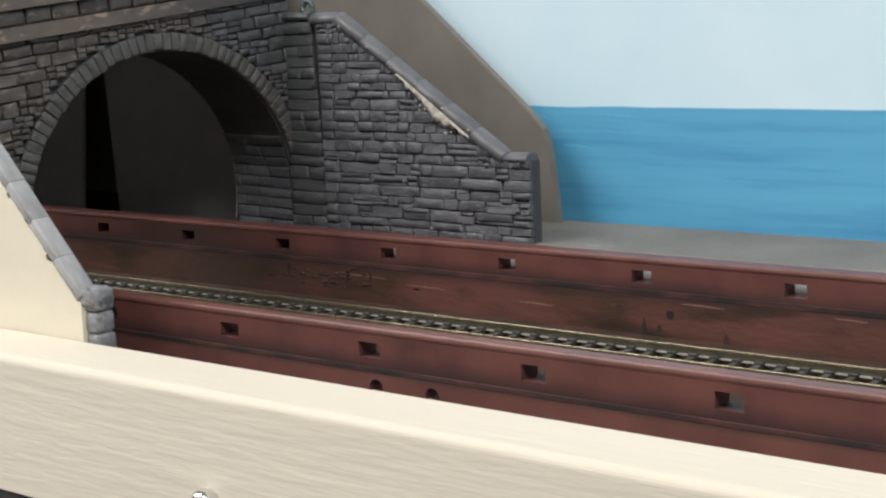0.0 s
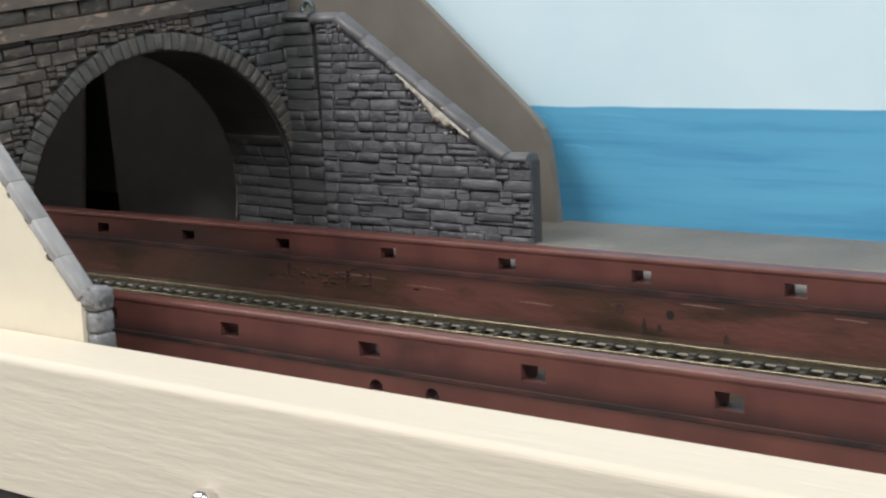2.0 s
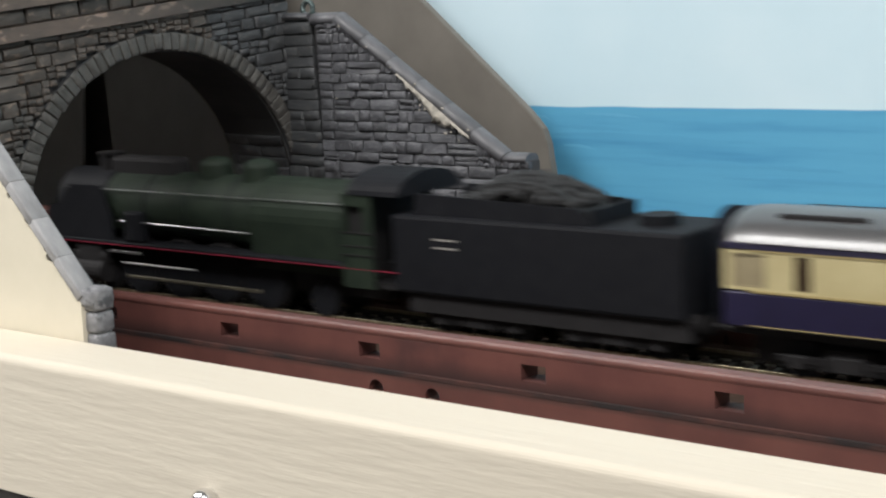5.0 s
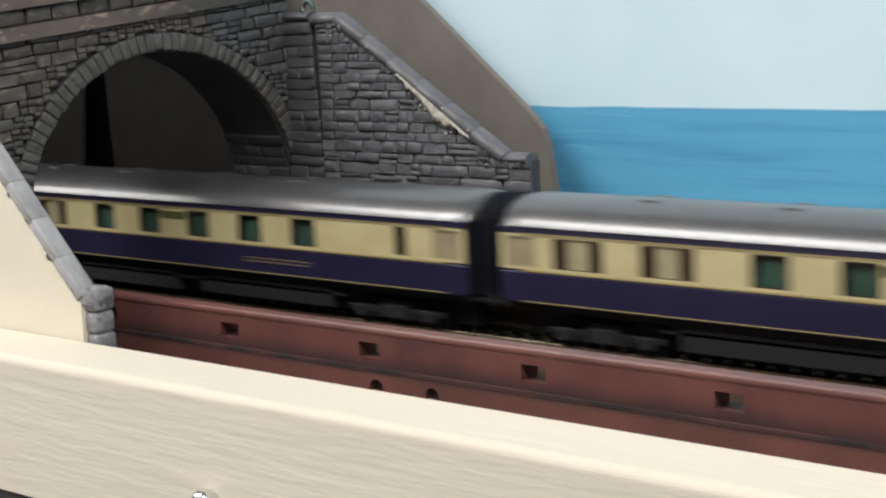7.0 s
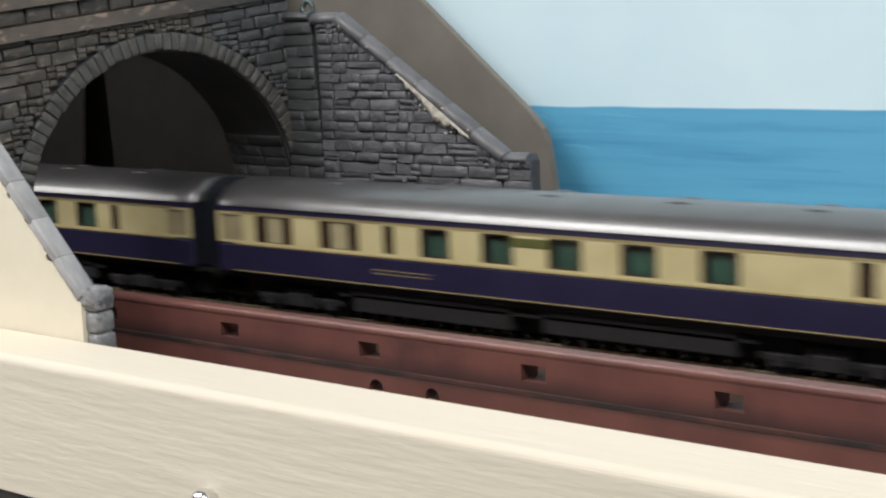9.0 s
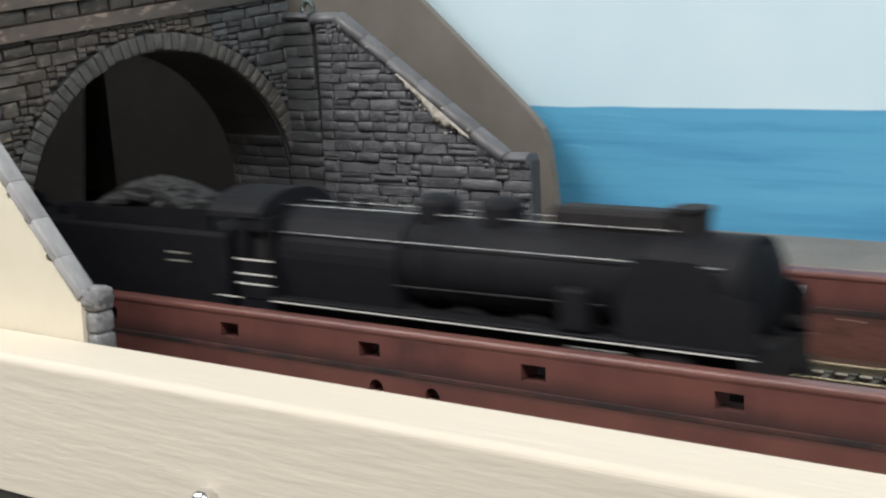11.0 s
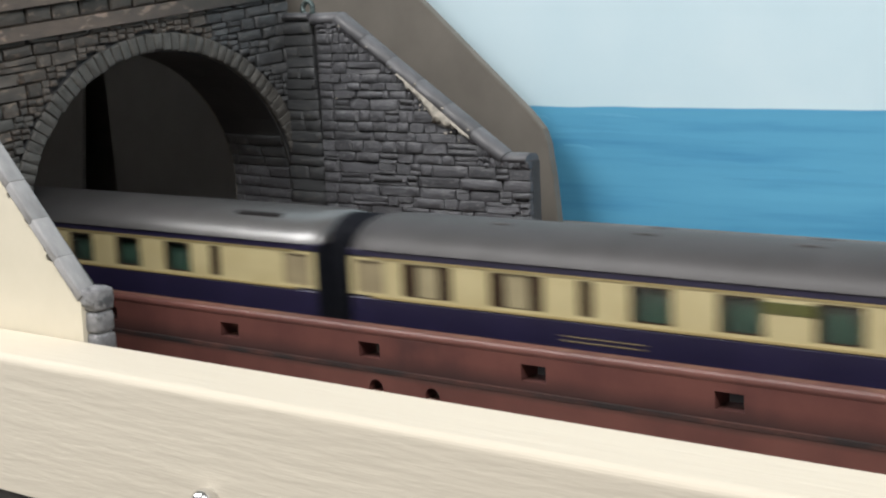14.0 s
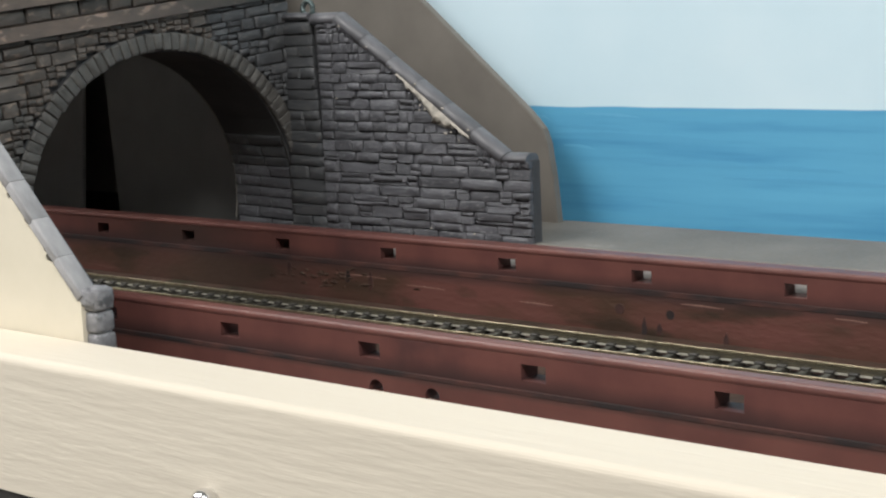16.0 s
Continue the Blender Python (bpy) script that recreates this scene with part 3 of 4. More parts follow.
def cope_meshes(material, roll, steps):
    out = []
    rnd = random.Random(9)
    for _ in range(6):
        e = rnd.uniform(1.8, 2.2) if roll > 0.4 else 6.0
        ring = []
        for k in range(steps):
            c, d = math.cos(math.tau * (k + 0.5) / steps), math.sin(math.tau * (k + 0.5) / steps)
            ring.append((math.copysign(0.5 * abs(c) ** (2 / e), c), math.copysign(0.5 * abs(d) ** (2 / e), d)))
        bm = prism(ring, lambda u, v, w: (w - 0.5, u, v), 1.0)
        bmesh.ops.recalc_face_normals(bm, faces=bm.faces)
        for f in bm.faces:
            f.smooth = abs(f.normal.x) < 0.5
        me = bpy.data.meshes.new("coping_stone")
        bm.to_mesh(me)
        bm.free()
        me.materials.append(material)
        out.append(me)
    return out


COPES, COPES_PALE = cope_meshes(COPING, 0.5, 20), cope_meshes(COPING_LIGHT, 0.2, 24)


def lay(meshes, parent, centre, axis, size, tilt=0.0, name="stone"):
    """One stone: axis is the way of its length, depth looks to its right side; sizes in mm."""
    ob = new(name, random.choice(meshes))
    a = Vector(axis).normalized()
    up = Vector((0, 0, 1)) if abs(a.z) < 0.95 else Vector((0, 1, 0))
    dep = up.cross(a).normalized()
    up = a.cross(dep).normalized()
    m = Matrix((a, dep, up)).transposed().to_4x4()
    m = Matrix.Translation(Vector(centre) * MM) @ m @ Matrix.Rotation(tilt, 4, "Y") @ Matrix.Diagonal((size[0] * MM, size[1] * MM, size[2] * MM, 1))
    ob.parent = parent
    ob.matrix_basis = m
    return ob


def portal():
    p = thing("tunnel_portal", "model tunnel portal of dark grey coursed stone with flanking wing walls", "tunnel")
    rnd = random.Random(11)
    # face wall, with the arch through it
    zt = lambda t: 93.9 + 0.093 * (t + 24)
    arc = [(ARCH_T + ARCH_R * math.cos(radians(a)), ARCH_Z + ARCH_R * math.sin(radians(a))) for a in range(0, 181, 6)]
    T0, T1 = -165.0, 4.0
    outline = [(T1, -40), (T1, zt(T1) + 8), (T0, zt(T0) + 8), (T0, -40), (arc[-1][0], -40)] + arc[::-1] + [(arc[0][0], -40)]
    part("face_wall", prism(outline, lambda u, v, w: face_at(u, v, w), -36.0), MORTAR, p, "dark recessed joints behind the facing stones")
    face = part("facing", prism([(T1, zt(T1) - 2.6), (T1, zt(T1) + 2.2), (T0, zt(T0) + 2.2), (T0, zt(T0) - 2.6)], lambda u, v, w: face_at(u, v, w), 3.6), CORNICE, p, "projecting string course above the arch")
    along = TV * -1
    # coursed stones of the face; the beds rise a little to the far side
    z = -20.0
    while z < zt(0) - 4:
        h = rnd.uniform(3.6, 5.2)
        t = T0 + rnd.uniform(0, 5)
        while t < T1:
            l = min(rnd.uniform(5, 14), max(T1 - t, 0.6))
            c = t + l / 2
            zz = z + h / 2 + 0.093 * (c + 24)
            kind = STONES_DARK if c > -34 + rnd.uniform(-8, 6) else STONES_WARM if zz > 62 + rnd.uniform(-14, 10) or rnd.random() < 0.35 else STONES_RING
            clear = lambda u, v: (math.hypot(u - ARCH_T, v - ARCH_Z) > ARCH_R + RING + 0.5) if v > ARCH_Z else abs(u - ARCH_T) > ARCH_R + 2
            hh = h - max(0.0, zz + h / 2 - (zt(c) - 2.6))
            if hh > 1.2 and l > 1:
                zz -= (h - hh) / 2
                if all(clear(u, v) for u in (t, t + l) for v in (zz - hh / 2, zz + hh / 2)):
                    cuts = (-0.25, 0.25) if hh > 4.2 and rnd.random() < 0.35 else (0.0,)
                    for dz in cuts:
                        lay(kind, face, face_at(c, zz + dz * hh, 0.5), TV, (l - 0.3, 2.8 + rnd.uniform(0, 1.6), hh / len(cuts) - 0.15), -0.093 + rnd.uniform(-0.05, 0.05))
                else:
                    n = math.ceil(l / 4.6)
                    for k in range(n):
                        u = t + l * (k + 0.5) / n
                        for dz in (-0.25, 0.25):
                            if clear(u, zz + dz * hh):
                                lay(kind, face, face_at(u, zz + dz * hh, 0.4), TV, (l / n - 0.1, 2.6 + rnd.uniform(0, 1.2), hh / 2 - 0.1), -0.093 + rnd.uniform(-0.05, 0.05))
            t += l
        z += h
    # parapet above the string course
    t = T0 + rnd.uniform(0, 6)
    while t < T1:
        l = rnd.uniform(7, 15)
        c = t + l / 2
        lay(STONES_WARM, face, face_at(c, zt(c) + 5.0, 0.6), TV, (l - 0.4, 3.4, 5.2), -0.093)
        t += l
    part("parapet_coping", prism([(T1, zt(T1) + 7.9), (T1, zt(T1) + 13), (T0, zt(T0) + 13), (T0, zt(T0) + 7.9)], lambda u, v, w: face_at(u, v, w - 8), 12.0), CORNICE, p)
    # arch ring
    n = 54
    ring = part("arch_ring", prism([(ARCH_T + (ARCH_R + d) * math.cos(radians(a)), ARCH_Z + (ARCH_R + d) * math.sin(radians(a))) for d, rg in ((0.3, range(0, 181, 6)), (RING, range(180, -1, -6))) for a in rg], lambda u, v, w: face_at(u, v, w), 1.6), STONE_DARK, p)
    for k in range(n):
        a = math.pi * (k + 0.5) / n
        c = ARCH_R + RING / 2
        w = math.pi * c / n
        pos = face_at(ARCH_T + c * math.cos(a), ARCH_Z + c * math.sin(a), 1.0)
        axis = TV * math.sin(a) - Vector((0, 0, math.cos(a)))
        ob = new("voussoir", random.choice(STONES_RING))
        up = TV * math.cos(a) + Vector((0, 0, math.sin(a)))
        m = Matrix((axis, -NV, up)).transposed().to_4x4()
        ob.parent = ring
        ob.matrix_basis = Matrix.Translation(Vector(pos) * MM) @ m @ Matrix.Diagonal(((w + 0.05) * MM, (3.2 + 0.5 * rnd.random()) * MM, (RING - 0.2 + rnd.uniform(-0.3, 0.5)) * MM, 1))
    rim = [(ARCH_T + (ARCH_R + d) * math.cos(radians(a)), ARCH_Z + (ARCH_R + d) * math.sin(radians(a))) for d, rg in ((-0.6, range(-12, 49, 6)), (-0.25, range(48, -13, -6))) for a in rg]
    part("lining_edge", prism(rim, lambda u, v, w: face_at(u, v, w - 36), -0.6), GREY_EDGE, p, "pale edge of the card behind the arch")
    # stones lining the soffit and the far jamb, a darker set above 27 mm
    soffit = part("soffit", prism([(ARCH_T + (ARCH_R + d) * math.cos(radians(a)), ARCH_Z + (ARCH_R + d) * math.sin(radians(a))) for d, rg in ((-0.25, range(0, 181, 6)), (0.25, range(180, -1, -6))) for a in rg], lambda u, v, w: face_at(u, v, w), -36.0), LINING_CARD, p, "plain black lining under the arch")
    z = -12.0
    while z < 40:
        h = rnd.uniform(3.8, 5.0)
        zc = z + h / 2
        dt = math.sqrt(max(ARCH_R ** 2 - max(zc - ARCH_Z, 0) ** 2, 1))
        w = -1.0
        while w > -35:
            l = min(rnd.uniform(10, 22), 36 + w)
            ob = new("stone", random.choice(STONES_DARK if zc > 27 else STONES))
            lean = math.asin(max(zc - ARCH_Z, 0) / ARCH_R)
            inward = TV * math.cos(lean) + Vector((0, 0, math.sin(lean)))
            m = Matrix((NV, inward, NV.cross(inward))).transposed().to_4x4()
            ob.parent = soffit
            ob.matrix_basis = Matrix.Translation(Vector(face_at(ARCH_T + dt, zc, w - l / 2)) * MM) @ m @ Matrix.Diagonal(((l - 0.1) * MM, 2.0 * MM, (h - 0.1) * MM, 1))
            w -= l
        z += h
    # pilaster between face and wing
    pil = part("pilaster", box(-96.5, -79, 131, 141, -20, 84), MORTAR, p)
    z = -4.0
    while z < 84:
        h = rnd.uniform(3.6, 5.2)
        x1 = -81.2 + 0.055 * (84 - z) - 0.6
        cut = rnd.choice((0.55, 1.0, 1.0))
        wd = x1 + 97
        for u0, u1 in ((0, cut), (cut, 1.0)):
            if u1 - u0 > 0.1:
                lay(STONES_DARK, pil, (-97 + wd * (u0 + u1) / 2, 130.6, z + h / 2), (1, 0, 0), (wd * (u1 - u0) + 0.2, 4.0 + rnd.uniform(-0.3, 0.3), h + 0.25), rnd.uniform(-0.02, 0.02))
        z += h
    lay(COPES, pil, (-89.5, 132, 85.6), (1, 0, 0), (15, 9, 3.6), name="coping_stone")
    return p


def wing(p, x0, x1, yface, z0, top, side, thick, stones, copes, flare=0.0, seed=3, pierz=36.0, end_w=9.0):
    """A wing wall along the track. side +1: its stones look towards -y."""
    rnd = random.Random(seed)
    w = part("wing_wall", prism([(x0, z0), (x1, z0), (x1, pierz - 2), (top[1][0], top[1][1] - 2), (top[0][0], top[0][1] - 2), (x0, top[0][1] - 2)], XZ(yface), thick * side), MORTAR, p)
    slope = (top[1][1] - top[0][1]) / (top[1][0] - top[0][0])
    limit = lambda x: min(top[0][1] + max(x - top[0][0], 0) * slope, top[0][1]) - 1.2 if x < top[1][0] else pierz - 2
    z = z0
    while z < top[0][1]:
        h = rnd.uniform(2.8, 4.6)
        x, l = x0, rnd.uniform(5.5, 8)
        while x < x1 - 0.5:
            if x + l > x1 - 4:
                l = x1 - x
            # beside the slope the stones are cut short to run up under the coping
            if limit(x + l) < z + h and limit(x) > z:
                l = min(l, 2.6)
            zt = min(limit(x + l / 2), z + h)
            tall = zt - z
            rows = [(z, zt)]
            if tall > 3.4 and rnd.random() < 0.3:
                m = z + tall * rnd.uniform(0.35, 0.65)
                rows = [(z, m), (m, zt)]
            if tall > 0.8:
                for za, zb in rows:
                    lay(stones, w, (x + l / 2, yface - side * 0.4, (za + zb) / 2 + rnd.uniform(-0.12, 0.12)), (side, 0, 0), (l - 0.05, 2.8 + rnd.uniform(0, 1.2), zb - za + 0.05), rnd.uniform(-0.02, 0.02))
            x += l
            l = rnd.choice((rnd.uniform(4.5, 9), rnd.uniform(8, 20)))
        z += h
    # sloping coping stones
    a, b = Vector((top[0][0], 0, top[0][1])), Vector((top[1][0], 0, top[1][1]))
    n = 6
    for k in range(n):
        c = a + (b - a) * ((k + 0.5) / n)
        ln = (b - a).length / n
        lay(copes, w, (c.x, yface + side * (thick / 2 - 1.2), c.z - 1.6), (b - a) * side, (ln + 0.1, thick + 3.4, 5.6), name="coping_stone")
    return w


def portal_wings(p):
    w = wing(p, -78.0, 17.5, 130.0, SHELF_Z - 0.8, ((-68.0, 86.2), (6.0, 36.2)), 1, 4.5, STONES, COPES, seed=4)
    lay(COPES, w, (-74.0, 131.4, 84.4), (1, 0, 0), (12.6, 8, 5.2), name="coping_stone")
    lay(COPES, w, (11.0, 131.4, 34.6), (1, 0, 0), (11.0, 8, 4.2), name="coping_stone")
    # filler smears under the coping
    f = thing("filler_patch", "pale plaster filler smeared along the wing wall coping", "filler")
    rnd = random.Random(8)
    smear = bmesh.new()
    upper, lower = [], []
    n = 44
    for k in range(n + 1):
        u = k / n
        x, z = -38.5 + 31.5 * u, 63.6 - 22.2 * u
        rag = noise.noise(Vector((x * 1.6, z * 1.6, 2.0))) + 0.5 * noise.noise(Vector((x * 4.1, z * 4.1, 7.0)))
        wide = max(0.1, 0.2 + 4.2 * math.exp(-((u - 0.60) / 0.15) ** 2) + 1.5 * math.exp(-((u - 0.36) / 0.12) ** 2) + rag * 2.2)
        upper.append(smear.verts.new((x, 127.0, z + 0.9)))
        lower.append(smear.verts.new((x - 0.45 * wide, 127.2 - 0.5 * max(rag, 0), z - 0.75 * wide)))
    mids = [smear.verts.new((p.co + q.co) / 2 + Vector((0, -0.7 - 0.5 * rnd.random(), 0))) for p, q in zip(upper, lower)]
    back = [smear.verts.new((p.co.x, 129.4, p.co.z)) for p in lower]
    for k in range(n):
        for one, two in ((upper, mids), (mids, lower), (lower, back)):
            smear.faces.new((one[k], one[k + 1], two[k + 1], two[k]))
    part("smear", smear, FILLER, f, smooth=True)
    for k in range(16):
        u = rnd.uniform(0.25, 0.95)
        x, z = -38.5 + 31.5 * u - rnd.uniform(0, 3.5), 63.6 - 22.2 * u - rnd.uniform(1.0, 4.5)
        bm = bmesh.new()
        bmesh.ops.create_icosphere(bm, subdivisions=2, radius=rnd.uniform(0.25, 0.55), matrix=Matrix.Translation((x, 127.6, z)) @ Matrix.Diagonal((1.5, 0.3, 0.8, 1)))
        for v in bm.verts:
            v.co += noise.noise_vector(v.co * 1.6) * 0.4
        part("dab", bm, FILLER, f)
    for x, z in ((-65.5, 81.8), (-52.5, 74.0), (-41.5, 66.5), (-30.5, 60.5), (-18.5, 52.0), (-7.5, 44.5), (-68.5, 55), (-26, 8.5), (-6.5, 7.5)):
        bm = bmesh.new()
        bmesh.ops.create_icosphere(bm, subdivisions=2, radius=0.45, matrix=Matrix.Translation((x, 127.2, z)) @ Matrix.Diagonal((1.3, 0.4, 0.8, 1)))
        for v in bm.verts:
            v.co += noise.noise_vector(v.co * 1.7) * 0.3
        part("dab", bm, FILLER, f)
    # near wing: its plain card back looks to the camera
    near = part("near_wing", prism([(-150, BOARD_Z - 12), (-17.5, BOARD_Z - 12), (-17.5, 13.5), (-96, 95.5), (-150, 112)], XZ(-38.0), 3.0), CREAM_CARD, p, "cream-painted card back of the near wing wall")
    rag = bmesh.new()
    rnd = random.Random(2)
    for k in range(90):
        u = rnd.random()
        x, z = -17.5 - 78 * u + 0.5, 13.2 + 81.5 * u
        s = rnd.choice((0.3, 0.5, 0.7, 1.0, 1.5))
        add_prism(rag, [(x - s * 1.6, z - s * 0.6), (x - s * 0.2, z + rnd.uniform(0.1, 0.8) * s), (x + s * 0.9, z - s * 1.2)], XZ(-38.12), 0.1)
    part("torn_card_edge", rag, CREAM_CARD, near, "ragged torn card edge under the coping")
    body = part("stone_leaf", prism([(-150, -30), (-14.5, -30), (-14.5, 12), (-94, 94), (-150, 110)], XZ(-35.0), 4.0), MORTAR, p)
    for z, h, l in ((-8, 6.5, 7), (-1.5, 6.2, 7), (4.8, 6.0, 6.6), (11, 6.4, 8)):
        lay(STONES_PALE, body, (-16.2, -33.4, z + h / 2), (0, 1, 0), (6.8, l - 0.4, h + 0.3))
    lay(STONES_PALE, body, (-16.8, -34.0, 14.8), (1, 0, 0), (7.4, 7.6, 5.2), name="coping_stone")
    a, b = Vector((-16.5, 0, 16.0)), Vector((-100, 0, 106))
    for k in range(9):
        c = a + (b - a) * ((k + 0.5) / 9)
        lay(COPES_PALE, body, (c.x - 0.9, -35.4, c.z - 1.2), b - a, ((b - a).length / 9 - 0.15, 6.0, 3.2), name="coping_stone")


def tunnel_inside():
    t = thing("tunnel_lining", "dark card lining inside the model tunnel", "tunnel")
    # unseen cover and near side, added to keep lamp light off the card panels
    part("roof", box(-620, -134, 52, 185, 104, 108), BLACK_BOARD, t, "unseen black card sheet added to shade the far half of the tunnel")
    part("near_light_block", box(-520, -139, -30, -26, -40, 104), BLACK_BOARD, t)
    part("far_wall", box(WEST, -150, 180, 185, -40, 104), BLACK_BOARD, t)
    part("card_panel", prism([(-225, -40), (-134, -40), (-134, 104), (-232, 104)], XZ(151), 2), BROWN_CARD, t, "dark brown card panel")
    part("card_panel", prism([(-620, -40), (-259, -40), (-240, 104), (-620, 104)], XZ(151), 2), BROWN_CARD, t, "dark brown card panel")


def eyelet():
    bm = bmesh.new()
    c = Vector((-84, 131, 88.6))
    for k in range(20):
        a0, a1 = math.tau * k / 20, math.tau * (k + 1) / 20
        add_cyl(bm, c + Vector((2.6 * math.cos(a0), 0, 2.6 * math.sin(a0))), c + Vector((2.6 * math.cos(a1), 0, 2.6 * math.sin(a1))), 1.0, n=8)
    whole("metal_ring", bm, RING_METAL, "small tarnished metal ring on top of the pilaster", "ring", smooth=True)


# ---- rolling stock: each vehicle starts at x = 0 and runs to +x, rails at z = 0 ----
def wheelset(parent, x, r, y=8.0, spokes=0):
    bm = bmesh.new()
    for s in (-1, 1):
        add_cyl(bm, (x, s * (y - 1), r), (x, s * (y + 1.2), r), r, n=24)
        add_cyl(bm, (x, s * (y - 1.4), r), (x, s * (y - 0.8), r), r + 0.8, n=24)
    add_cyl(bm, (x, -y, r), (x, y, r), 1.0, n=10)
    w = part("wheel", bm, BLACK, parent)
    rim = bmesh.new()
    for s in (-1, 1):
        add_cyl(rim, (x, s * (y + 1.2), r), (x, s * (y + 1.35), r), r * 0.96, n=24)
    part("rim", rim, BLACK_BLUE, w)
    return w


def bogie(parent, x):
    bm = bmesh.new()
    for s in (-1, 1):
        add_box(bm, x - 20, x + 20, s * 11 - 0.8, s * 11 + 0.8, 4.6, 6.6, 0.3)
        for dx in (-14, 14):
            add_box(bm, x + dx - 2.6, x + dx + 2.6, s * 11.6 - 1.1, s * 11.6 + 1.1, 3.0, 6.8, 0.4)
        add_box(bm, x - 5, x + 5, s * 11.8 - 1, s * 11.8 + 1, 3.2, 7.6, 0.4)
        for dx in (-7.5, 7.5):
            add_cyl(bm, (x + dx, s * 11.8, 3.4), (x + dx, s * 11.8, 6.6), 1.1, n=10)
    add_box(bm, x - 6, x + 6, -11, 11, 5, 9)
    b = part("bogie", bm, BLACK, parent)
    for dx in (-14, 14):
        wheelset(b, x + dx, 5.3)
    return b


COACH = 272.0
HB, HC, HP, HG, HT, HW = 14.1, 24.6, 35.4, 37.5, 45.6, 16.4
BODY0, BODY1 = 6.5, 265.5


ROOF_ARC = radians(74)


def roof_section(n=28, inset=0.0):
    pts = []
    for k in range(n + 1):
        a = ROOF_ARC * (1 - 2 * k / n)
        pts.append((math.sin(a) / math.sin(ROOF_ARC) * (HW + 0.4 - inset), HG + (HT - HG - inset * 0.5) * (math.cos(a) - math.cos(ROOF_ARC)) / (1 - math.cos(ROOF_ARC))))
    return pts


